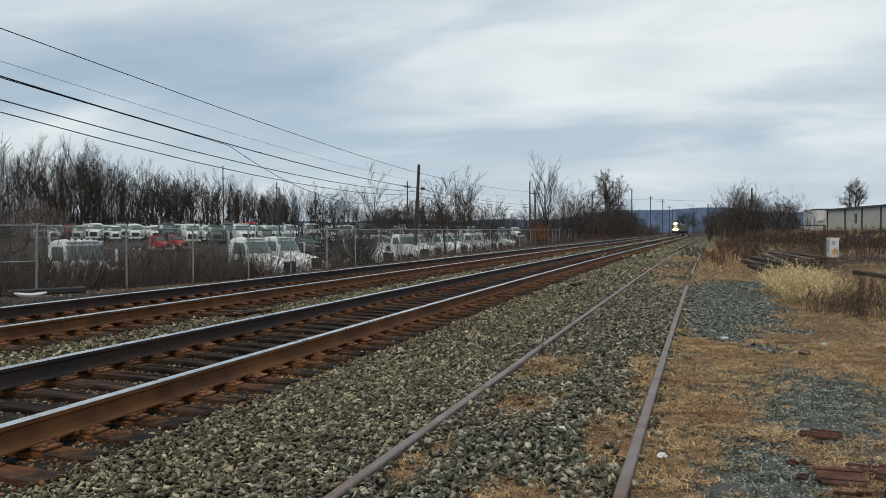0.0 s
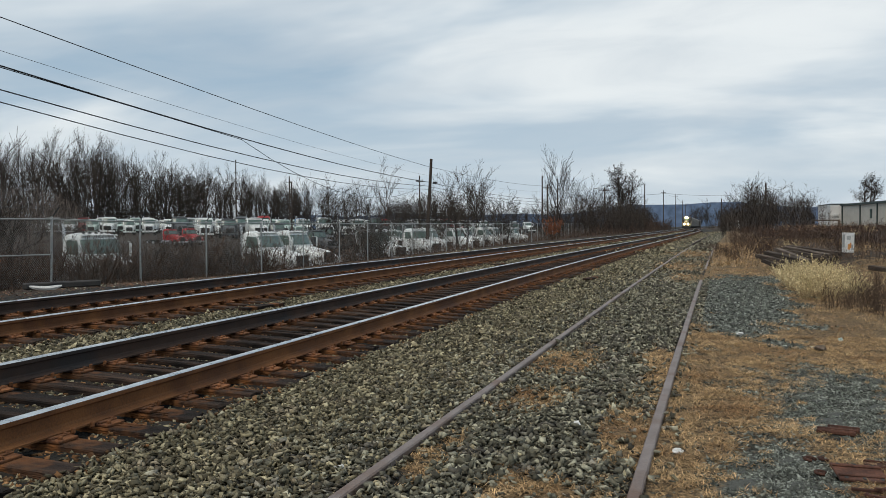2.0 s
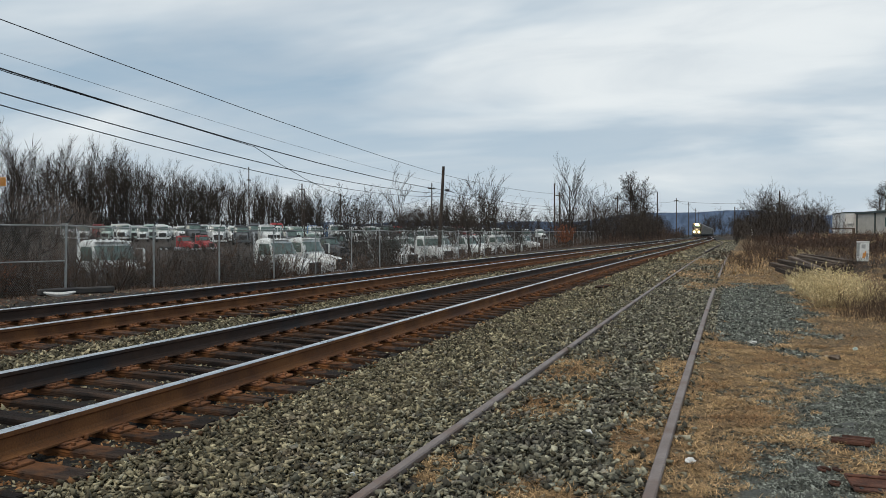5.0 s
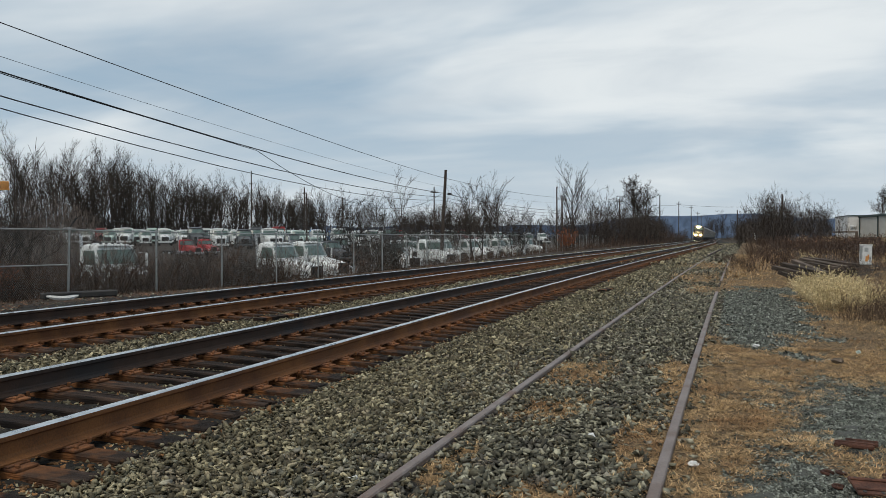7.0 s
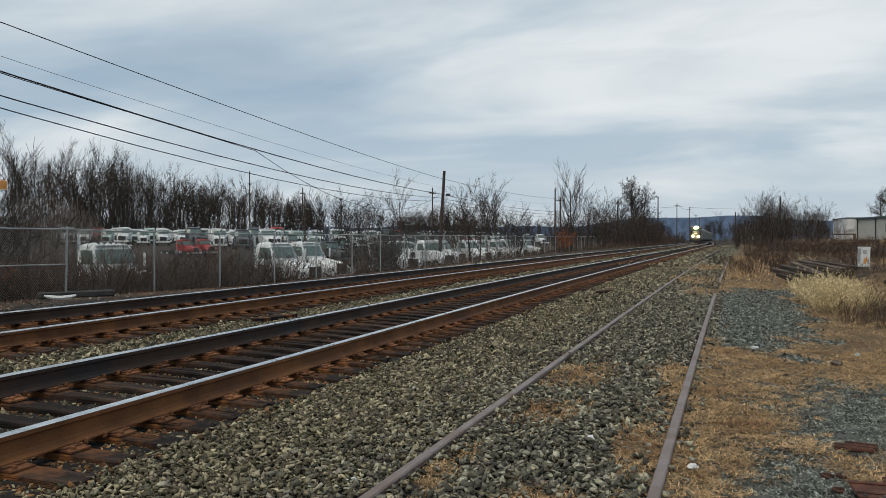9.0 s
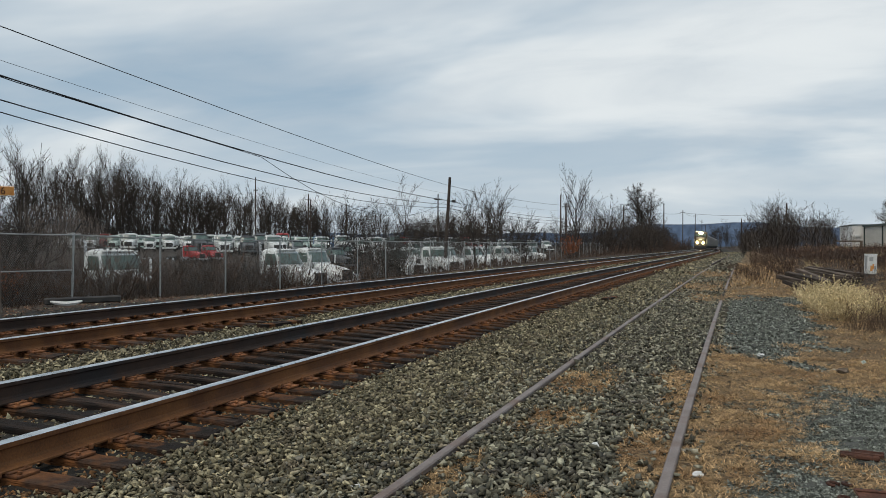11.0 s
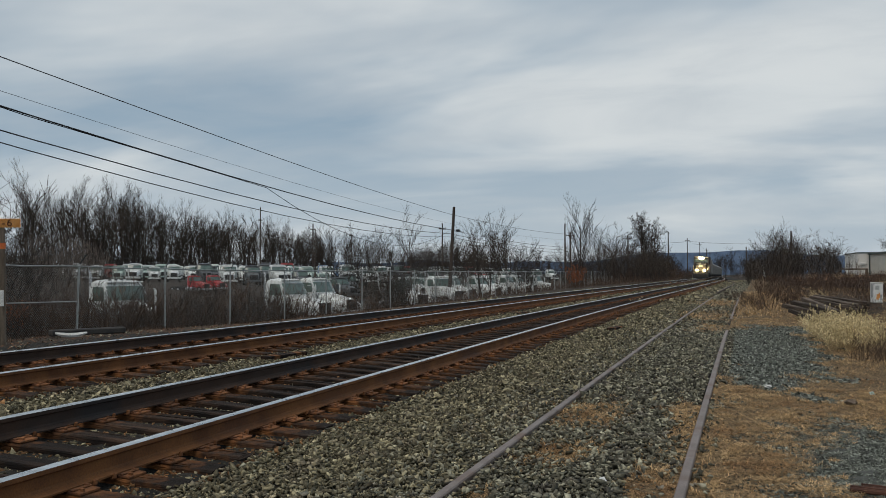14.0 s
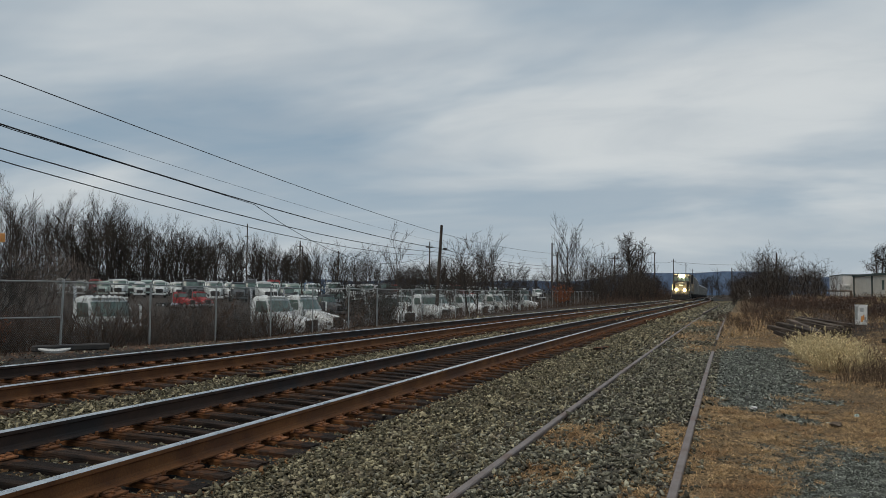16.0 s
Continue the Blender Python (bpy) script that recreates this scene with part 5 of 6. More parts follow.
def lorry_template(colour, near):
    """A conventional day-cab tractor, nose towards +y, standing on z = 0."""
    t = thing("lorry", colour + " tractor lorry without trailer in the lorry park", "lorry", group="parked lorries")
    paint = PAINT[colour]
    s = Shape()
    s.box((0.42, -1.5, 0.85), (0.10, 6.6, 0.26), 0.02)
    s.box((-0.42, -1.5, 0.85), (0.10, 6.6, 0.26), 0.02)
    for y in (-4.6, -3.2, -1.0, 1.2):
        s.box((0, y, 0.85), (0.8, 0.12, 0.18), 0.01)
    part("chassis", s, CHASSIS, t)
    # cab: rounded corners, raked and bowed windscreen, domed roof
    levels = ((0.95, -1.05, 0.60, 1.02), (1.80, -1.07, 0.64, 1.08), (1.90, -1.07, 0.60, 1.08), (2.58, -1.03, 0.24, 1.01), (2.70, -0.98, 0.12, 0.97), (2.79, -0.85, -0.02, 0.86), (2.84, -0.55, -0.25, 0.55))

    def front(z, x, hw, yf):
        return yf - 0.20 * abs(x / hw) ** 3

    cols = (-1, -0.85, -0.55, -0.2, 0.2, 0.55, 0.85, 1)
    s = Shape()
    k = len(cols) + 4
    for z, yb, yf, hw in levels:
        s.v += [(c * hw, front(z, c * hw, hw, yf), z) for c in cols]
        s.v += [(hw, yb + 0.15, z), (hw - 0.15, yb, z), (0.15 - hw, yb, z), (-hw, yb + 0.15, z)]
    for i in range(len(levels) - 1):
        s.f += [(i * k + j, i * k + (j + 1) % k, (i + 1) * k + (j + 1) % k, (i + 1) * k + j) for j in range(k)]
    s.f += [tuple(range(k)), tuple(range((len(levels) - 1) * k, len(levels) * k))]
    s.m = [0] * len(s.f)
    cab = part("cab", s, paint, t)
    s = Shape()
    s.box((0, 0.14, 2.72), (1.8, 0.22, 0.05), 0.02)
    part("roof_visor", s, paint, cab)
    for x in (-0.6, -0.3, 0, 0.3, 0.6) if near else ():
        s = Shape()
        s.box((x, -0.08, 2.83), (0.10, 0.16, 0.07), 0.02, taper=(0.7, 0.7))
        part("roof_lamp", s, CHASSIS, cab)
    # windscreen bowed round the front
    s = Shape()
    xs = (-0.93, -0.6, -0.2, 0.2, 0.6, 0.93)
    for out in (0.015, -0.02):
        for z, yf, hw in ((1.92, 0.59, 1.08), (2.54, 0.265, 1.015)):
            s.v += [(c * hw * 0.97, front(z, c * hw * 0.97, hw, yf) + out, z + out * 0.4) for c in xs]
    n = len(xs)
    s.f = [(o + j, o + j + 1, o + n + j + 1, o + n + j) for o in (0, 2 * n) for j in range(n - 1)]
    s.f += [(j, j + 1, 2 * n + j + 1, 2 * n + j) for j in range(n - 1)] + [(n + j, n + j + 1, 3 * n + j + 1, 3 * n + j) for j in range(n - 1)]
    s.f += [(0, n, 3 * n, 2 * n), (n - 1, 2 * n - 1, 4 * n - 1, 3 * n - 1)]
    s.m = [0] * len(s.f)
    part("windscreen", s, GLASS_DARK, cab)
    for sx in (-1, 1):
        s = Shape()
        s.prism([(-0.60, 1.90), (0.30, 1.90), (0.06, 2.50), (-0.58, 2.52)], 0.99 * sx, 1.088 * sx)
        part("side_window", s, GLASS_DARK, cab)
        s = Shape()
        s.tube([(1.02 * sx, 0.40, 2.40), (1.26 * sx, 0.60, 2.42), (1.26 * sx, 0.60, 1.75), (1.05 * sx, 0.50, 1.72)], 0.016, 5)
        s.box((1.28 * sx, 0.60, 2.08), (0.12, 0.10, 0.58), 0.035)
        part("mirror", s, CHASSIS if colour != "white" else PAINT["white"], t)
    # hood: rounded over, sloping to the grille
    s = Shape()
    hood_rows = ((0.56, 0.88, 0.95, 1.84), (1.2, 0.84, 0.92, 1.74), (1.9, 0.78, 0.88, 1.60), (2.3, 0.70, 0.86, 1.46), (2.48, 0.60, 0.86, 1.28))
    for y, hw, lo, hi in hood_rows:
        s.v += [(-hw, y, lo), (-hw, y, hi - 0.22), (-hw * 0.86, y, hi - 0.06), (-hw * 0.45, y, hi), (hw * 0.45, y, hi), (hw * 0.86, y, hi - 0.06), (hw, y, hi - 0.22), (hw, y, lo)]
    for i in range(len(hood_rows) - 1):
        s.f += [(i * 8 + j, i * 8 + (j + 1) % 8, i * 8 + 8 + (j + 1) % 8, i * 8 + 8 + j) for j in range(8)]
    s.f += [tuple(range(8)), tuple(range(32, 40))]
    s.m = [0] * len(s.f)
    hood = part("hood", s, paint, t)
    for sx in (-1, 1) if near else ():
        s = Shape()
        s.prism([(1.0, 0.95), (1.12, 1.22), (1.5, 1.36), (2.1, 1.30), (2.42, 1.12), (2.45, 0.75), (2.2, 0.75), (2.1, 1.0), (1.75, 1.12), (1.4, 1.0), (1.3, 0.8)], 0.78 * sx, 1.10 * sx)
        part("wing", s, paint, hood)
        for k in range(4):
            s = Shape()
            s.box((0.868 * sx, 0.78 + 0.10 * k, 1.50), (0.02, 0.04, 0.24), 0.006, pose(0, 0, 0, 0, 0, 3.4 * sx))
            part("vent_slot", s, CHASSIS, hood)
        s = Shape()
        s.box((0.88 * sx, 2.36, 1.08), (0.30, 0.16, 0.20), 0.05)
        part("headlight", s, CHROME, t)
    s = Shape()
    s.box((0, 2.47, 1.15), (1.1, 0.06, 0.62), 0.02)
    for k in range(6):
        s.box((0, 2.505, 0.92 + 0.09 * k), (1.0, 0.02, 0.03), 0.005)
    part("grille", s, CHASSIS, t)
    s = Shape()
    s.box((0, 2.52, 0.62), (2.2, 0.18, 0.30), 0.04)
    part("bumper", s, CHROME if near else paint, t)
    for sx in (-1, 1):
        if near:
            s = Shape()
            s.tube([(0.95 * sx, -1.2, 0.68), (0.95 * sx, 0.4, 0.68)], 0.30, 12)
            part("fuel_tank", s, CHROME, t)
        for y in (1.75, -3.1, -4.45) if near else (1.75, -4.0):
            w = part("wheel", TYRE_ME, None, t, m=pose(0.92 * sx, y, 0.5))
            if near:
                part("rim", RIM_ME, None, w)
    s = Shape()
    s.tube([(0.8, -1.15, 0.9), (0.8, -1.2, 3.1), (0.8, -1.3, 3.2)], 0.07, 8)
    part("exhaust_pipe", s, CHROME, t)
    return t


def lorry_park():
    r = random.Random(12)
    near = {c: lorry_template(c, True) for c in ("white", "red")}
    far = {c: lorry_template(c, False) for c in PAINT}
    used = set()

    def place(kind, c, x, y, rz, dz=0.0):
        src = (near if kind else far)[c]
        m = pose(x, y, float(ground_z(x, y)) + dz, 0, 0, rz)
        if (kind, c) in used:
            return copy_thing(src, m)
        used.add((kind, c))
        src.matrix_basis = m
        return src

    # front row, noses to the fence
    for c, x, y in (("white", -24.9, 32.0), ("white", -22.8, 43.9), ("white", -23.8, 49.9), ("white", -23.0, 62.6), ("white", -23.8, 75.5), ("white", -24.6, 82.0), ("white", -23.6, 89.0), ("white", -24.2, 95.5), ("white", -23.8, 103.5), ("white", -24.2, 111.0), ("white", -23.6, 121.0), ("red", -50.4, 76.3), ("red", -50.6, 80.0)):
        o = place(True, c, x, y, -106 + r.uniform(-13, 13))
        if c == "red":
            o.scale = (0.62, 0.62, 0.62)
    palette = ["white"] * 12 + ["pale green"] * 3 + ["blue"] * 1 + ["dark grey"] * 3 + ["red"]
    ahead, right = Vector((-0.28, 0.96)), Vector((0.96, 0.28))
    for depth, a, b, step in ((110, -0.27, -0.12, 3.1), (124, -0.30, -0.10, 3.0), (134, -0.56, -0.30, 3.0), (136, -0.29, -0.08, 3.0), (150, -0.55, -0.06, 3.0), (168, -0.54, 0.05, 3.1), (188, -0.54, 0.10, 3.3), (212, -0.30, 0.12, 3.6)):
        k = a
        while k < b:
            p = (ahead + right * k) * depth + ahead * r.uniform(-0.8, 0.8)
            c = r.choice(palette)
            if -0.2 < k < -0.12 and depth < 175:
                c = r.choice(["blue", "white", "white", "dark grey", "pale green"])
            if depth == 136 and -0.165 < k < -0.10:
                c = "blue"
            if r.random() < 0.92 and p.x < -27:
                o = place(False, c, p.x, p.y, -143 + r.uniform(-9, 9))
                q = r.uniform(0.82, 1.02)
                o.scale = (q, q, q)
            k += step / depth
    for c, x, y in (("dark grey", -73.0, 131.0), ("red", -69.5, 132.5)):
        place(False, c, x, y, -150).scale = (1.05, 1.05, 1.1)
    # a few beside the far fence
    for k in range(13):
        y = 88 + 4.7 * k
        place(False, r.choice(palette), -33 + r.uniform(-0.6, 0.6), y, -120 + r.uniform(-8, 8))
        if not 94 < y + 2 < 110:
            place(False, r.choice(palette), -40.5 + r.uniform(-0.4, 0.4), y + 2, -120 + r.uniform(-8, 8))
    for src in list(near.values()) + list(far.values()):
        if src.matrix_basis.translation.length < 0.1:
            for o in list(src.children_recursive) + [src]:
                bpy.data.objects.remove(o)


lorry_park()

# ---- right-hand side: warehouse, stacked ties, cabinet, scrap ----
SIDING_PANEL = material("beige_metal_cladding", (0.52, 0.48, 0.41), (0.60, 0.56, 0.49), 0.6, 0.55, 0.05, 20)
ANNEX = material("white_rendered_wall", (0.66, 0.64, 0.60), (0.74, 0.72, 0.68), 0.6, 0.7, 0.05, 20)
ROOF_DARK = material("dark_green_roof_trim", (0.03, 0.05, 0.045), (0.05, 0.07, 0.065), 1, 0.5, 0.05, 20)


def warehouse():
    c = Vector((26.1, 160.0))
    along = Vector((0.135, -0.99)).normalized()
    z = 0.3
    rz = math.degrees(math.atan2(along.y, along.x))
    b = thing("warehouse", "low beige metal-clad warehouse with a dark roof edge", "building", pose(c.x, c.y, z, 0, 0, rz))
    L, W, H = 90.0, 30.0, 4.45
    s = Shape()
    s.box((L / 2, W / 2, H / 2), (L, W, H), 0.05)
    wall = part("wall", s, SIDING_PANEL, b)
    s = Shape()
    s.prism([(-0.25, H - 0.05), (-0.25, H + 0.3), (W / 2, H + 0.6), (W + 0.25, H + 0.3), (W + 0.25, H - 0.05)], -0.25, L + 0.25)
    part("roof", s, ROOF_DARK, b)
    for k in range(12):
        s = Shape()
        s.box((k * 7.6 + (1.6 if k else 0.3), -0.09, H / 2), (0.25, 0.16, H), 0.02)
        part("downpipe", s, ROOF_DARK, wall)
    for k in range(5):
        s = Shape()
        s.box((-1.2 + (k + 1) * 15.2, -0.03, 2.9), (0.9, 0.08, 1.5), 0.02)
        w = part("window", s, ROOF_DARK, wall)
        s = Shape()
        s.box((-1.2 + (k + 1) * 15.2, -0.075, 2.9), (0.7, 0.02, 1.3), 0.005)
        part("pane", s, GLASS_DARK, w)
    a = thing("annex", "white flat-roofed annex of the warehouse", "building", pose(24.3, 160.6, z))
    s = Shape()
    s.box((6.0, 7.0, 2.35), (12, 14, 4.7), 0.05)
    part("wall", s, ANNEX, a)
    s = Shape()
    s.box((6.0, 7.0, 4.78), (12.2, 14.2, 0.16), 0.03)
    part("roof", s, ROOF_DARK, a)
    s = Shape()
    s.box((0.8, -0.15, 2.9), (0.8, 0.3, 0.4), 0.04)
    part("wall_lamp", s, WHITE, a)


warehouse()


def loading_dock():
    t = thing("timber_barrier", "low weathered timber barrier beside the annex", "barrier", pose(20.6, 140, float(ground_z(20.6, 140)), 0, 0, -8))
    s = Shape()
    s.box((0, 0, 1.0), (4.0, 0.25, 0.2), 0.03)
    part("beam", s, POST_WOOD, t)
    for x in (-1.8, 1.8):
        s = Shape()
        s.box((x, 0, 0.44), (0.4, 0.3, 0.92), 0.03)
        part("post", s, POST_WOOD, t)


loading_dock()

TIMBER = material("grey_weathered_timber", (0.030, 0.022, 0.018), (0.125, 0.096, 0.074), 3.5, 0.9, 0.9, 30, vary=0.5, stretch=(4, 0.5, 4))


def tie_stack():
    r = random.Random(8)
    s = Shape()
    s.box((0, 0, 0), (0.19, 2.6, 0.13), 0.02)
    s.v = [(x + r.uniform(-0.01, 0.01), y + r.uniform(-0.012, 0.012), z + r.uniform(-0.008, 0.008)) for x, y, z in s.v]
    me = s.mesh("stacked_tie", TIMBER)
    x0, y0 = 2.95, 29.0
    g = float(ground_z(x0, y0))
    for row, n in enumerate((6, 6, 5)):
        for i in range(n):
            m = pose(x0 + i * 0.27 + row * 0.12 + r.uniform(-0.06, 0.06), y0 + i * 0.62 + row * 0.25 + r.uniform(-0.25, 0.25), g + 0.13 + row * 0.145 + i * 0.04, 6 + r.uniform(-2, 2), r.uniform(-8, 8), 24 + r.uniform(-9, 9))
            o = new("railway_tie", me)
            o.matrix_basis = m
            tagged(o, "old grey wooden railway tie in a loose stack", "railway tie", "stacked ties")
    for i, (x, y, rz) in enumerate(((5.7, 26.0, 22), (6.35, 25.2, 14))):
        o = new("railway_tie", me)
        o.matrix_basis = pose(x, y, float(ground_z(x, y)) + 0.04, 3, 0, rz)
        tagged(o, "loose grey wooden railway tie in the weeds", "railway tie")


tie_stack()


def cabinet():
    x, y = 5.62, 33.2
    # flat grey patches break up the white front
    t = thing("signal_cabinet", "weathered white metal cabinet with a yellow stain", "cabinet", pose(x, y, float(ground_z(x, y)), 0, 1.0, -8))
    t.scale = (0.78, 0.78, 0.8)
    s = Shape()
    s.box((0, 0, 0.42), (0.50, 0.45, 0.84), 0.02)
    part("body", s, WHITE, t)
    s = Shape()
    s.box((0, 0, 0.86), (0.54, 0.50, 0.05), 0.015)
    part("lid", s, WHITE, t)
    s = Shape()
    s.box((0.03, -0.233, 0.44), (0.34, 0.012, 0.70), 0.004)
    d = part("door", s, WHITE, t)
    s = Shape()
    s.box((-0.165, -0.229, 0.52), (0.15, 0.012, 0.58), 0.004)
    s.box((0.02, -0.236, 0.66), (0.16, 0.012, 0.18), 0.004)
    s.box((0.16, -0.236, 0.24), (0.08, 0.012, 0.24), 0.004)
    part("grey_patch", s, GALV, t, "plain grey patch")
    s = Shape()
    for dx, z, w, h in ((0.06, 0.30, 0.14, 0.16), (0.03, 0.20, 0.10, 0.12), (0.10, 0.40, 0.06, 0.10)):
        s.box((dx, -0.243, z), (w, 0.006, h), 0.002)
    part("stain", s, YELLOW, d, "yellow stain")


cabinet()

SCRAP = material("red_brown_scrap_rust", (0.050, 0.023, 0.016), (0.115, 0.049, 0.031), 9, 0.75, 0.4, 70, vary=0.25, c=(0.08, 0.045, 0.036))


def scrap():
    r = random.Random(4)

    def big_plate():
        s = Shape()
        s.box((0, 0, 0.010), (0.28, 0.18, 0.018), 0.004)
        s.box((0, 0.052, 0.024), (0.28, 0.016, 0.014), 0.005)
        s.box((0, -0.052, 0.024), (0.28, 0.016, 0.014), 0.005)
        return s

    def hole_marks(t):
        for x in (-0.10, 0.0, 0.10):
            for y in (-0.072, 0.072):
                s = Shape()
                s.tube([(x, y, 0.018), (x, y, 0.0225)], 0.012, 8)
                part("spike_hole", s, CHASSIS, t)

    for x, y, z, rz, tilt in ((0.98, 5.32, 0.035, 12, 15), (1.33, 5.40, 0.04, -20, 13), (1.16, 4.98, 0.0, 35, -4), (1.20, 5.62, 0.0, -8, 2), (1.45, 5.15, 0.05, 60, 12), (1.05, 4.72, 0.0, -30, 4), (1.38, 4.75, 0.02, 15, -7)):
        t = thing("tie_plate", "rusty steel tie plate lying in the grass", "tie plate", pose(x, y, float(ground_z(x, y)) + z, tilt, tilt * 0.25, rz), "scrap plates")
        part("plate", big_plate(), SCRAP, t)
        hole_marks(t)
    for x, y, rz, n in ((1.03, 6.42, -14, 0.25), (1.09, 6.50, -17, 0.21)):
        s = Shape()
        s.box((0, 0, 0.018), (n, 0.045, 0.036), 0.010)
        s.box((0, 0.008, 0.038), (n, 0.022, 0.014), 0.005)
        o = part("joint_bar", s, SCRAP, m=pose(x, y, float(ground_z(x, y)) + 0.008, 0, 0, rz))
        tagged(o, "rusty joint bar lying on gravel", "joint bar", "scrap bars")
    for x, y, rz in ((0.76, 5.66, 10), (0.84, 5.68, 80), (0.78, 5.36, 30), (1.28, 4.92, 50), (1.1, 5.1, 120)):
        s = Shape()
        pts = [Vector((math.cos(a) * 0.034, math.sin(a) * 0.026, 0.014)) for a in [k * 0.6 for k in range(9)]]
        s.tube(pts, 0.010, 6)
        o = part("rail_anchor", s, SCRAP, m=pose(x, y, float(ground_z(x, y)) + 0.008, 8, 5, rz))
        tagged(o, "rusty bent rail anchor lying on gravel", "rail anchor", "scrap anchors")
    for x, y, rz, tilt in ((1.06, 5.06, 40, 10), (1.12, 4.98, 75, 4), (1.22, 5.08, 20, 14), (1.16, 4.88, -30, 6), (1.30, 5.22, 100, 8), (1.02, 4.90, 150, 3), (1.24, 4.80, 60, 9), (0.96, 5.02, 12, 5)):
        s = Shape()
        s.box((0, 0, 0.022), (0.16, 0.017, 0.017), 0.003)
        s.box((0.082, 0, 0.026), (0.018, 0.034, 0.028), 0.008)
        o = part("rail_spike", s, SCRAP, m=pose(x, y, float(ground_z(x, y)) + 0.012, 0, tilt, rz))
        tagged(o, "rusty rail spike lying in the scrap heap", "rail spike", "scrap spikes")
    s = Shape()
    s.tube([(-0.05, 0, 0.03), (0.05, 0, 0.03)], [0.028, 0.03], 10)
    o = part("cup", s, WHITE, m=pose(1.30, 4.98, float(ground_z(1.3, 4.98)) + 0.01, 0, 0, 10))
    tagged(o, "small white plastic cup among scrap", "litter")
    # pale stones lying apart
    for x, y, k, c in ((-0.03, 5.63, 0.045, WHITE), (0.72, 11.93, 0.05, WHITE), (1.52, 10.63, 0.08, POST_WOOD), (-2.0, 4.75, 0.045, WHITE), (-0.73, 6.17, 0.05, WHITE), (1.9, 11.6, 0.05, PAINT["pale green"])):
        s = Shape()
        s.box((0, 0, k * 0.4), (k * 1.6, k, k * 0.8), k * 0.3)
        s.v = [(a + r.uniform(-0.2, 0.2) * k, b + r.uniform(-0.2, 0.2) * k, z + r.uniform(-0.15, 0.15) * k) for a, b, z in s.v]
        o = part("stone", s, c, m=pose(x, y, float(ground_z(x, y)) + 0.006, 0, 0, r.uniform(0, 180)))
        tagged(o, "loose pale stone lying on the ground", "stone", "loose stones")


scrap()


def trackside_litter():
    x, y = -14.6, 17.2
    z = float(ground_z(x, y))
    s = Shape()
    pts = [Vector((-0.35 + 0.07 * k, -0.06 * math.sin(k * 0.31), 0.06 + 0.006 * (k - 5) ** 2 * 0.35)) for k in range(11)]
    s.tube(pts, [0.02, 0.04, 0.05, 0.055, 0.055, 0.055, 0.055, 0.055, 0.05, 0.04, 0.02], 6)
    o = part("plastic_liner", s, WHITE, m=pose(x, y - 0.3, z + 0.02, 0, 0, 40))
    tagged(o, "curved white plastic piece beside the track", "litter")
    s = Shape()
    s.box((0, 0, 0.08), (1.9, 0.24, 0.16), 0.03)
    o = part("railway_tie", s, CHASSIS, m=pose(x - 0.6, y + 1.0, z - 0.01, 0, 0, 62))
    tagged(o, "black wooden railway tie lying by the fence", "railway tie")
    for u, y in ((1.75, 13.4), (1.85, 30.0), (6.0, 24.0)):
        x = float(far_x(y)) + u
        o = new("railway_tie", TIES[2])
        o.matrix_basis = pose(x, y, float(ground_z(x, y)) + 0.09, 2, 0, 80) @ Matrix.Diagonal((0.4, 0.8, 0.5, 1))
        tagged(o, "broken piece of dark wooden tie on ballast", "railway tie")
    # a white marker beside the curve
    y = 172.0
    x = float(near_x(y)) + 8.0
    t = thing("marker_post", "short white marker post beside the railway", "post", pose(x, y, float(ground_z(x, y))))
    s = Shape()
    s.box((0, 0, 0.9), (0.42, 0.2, 1.9), 0.05)
    part("post", s, WHITE, t)


trackside_litter()

# ---- the train ----
BLACK = material("grimy_black_loco_paint", (0.022, 0.022, 0.024), (0.04, 0.039, 0.038), 1.2, 0.45, 0.05, 20, c=(0.06, 0.05, 0.042))
CREAM = material("cream_loco_stripe", (0.55, 0.50, 0.38), (0.62, 0.57, 0.45), 1.5, 0.45, 0.05, 20)
CAR_SIDE = material("dusty_grey_rack_car", (0.19, 0.165, 0.13), (0.27, 0.24, 0.19), 0.8, 0.6, 0.1, 15, vary=0.15, c=(0.27, 0.20, 0.15))
CAR_ROOF = material("galvanised_car_roof", (0.24, 0.235, 0.225), (0.32, 0.315, 0.30), 0.8, 0.45, 0.1, 15, metal=0.3)
HEADLIGHT = glow("headlight_glow", (1.0, 0.80, 0.42), 200.0)
DITCH = glow("ditch_light_glow", (1.0, 0.74, 0.32), 200.0)


def train_wheels(t, places, side=0.7535, rad=0.5):
    s = Shape()
    s.tube([(-0.07, 0, 0), (0.07, 0, 0)], rad, 16)
    me = s.mesh("wheel", CHASSIS)
    for y in places:
        for sx in (-1, 1):
            part("wheel", me, None, t, m=pose(side * sx, y, rad))


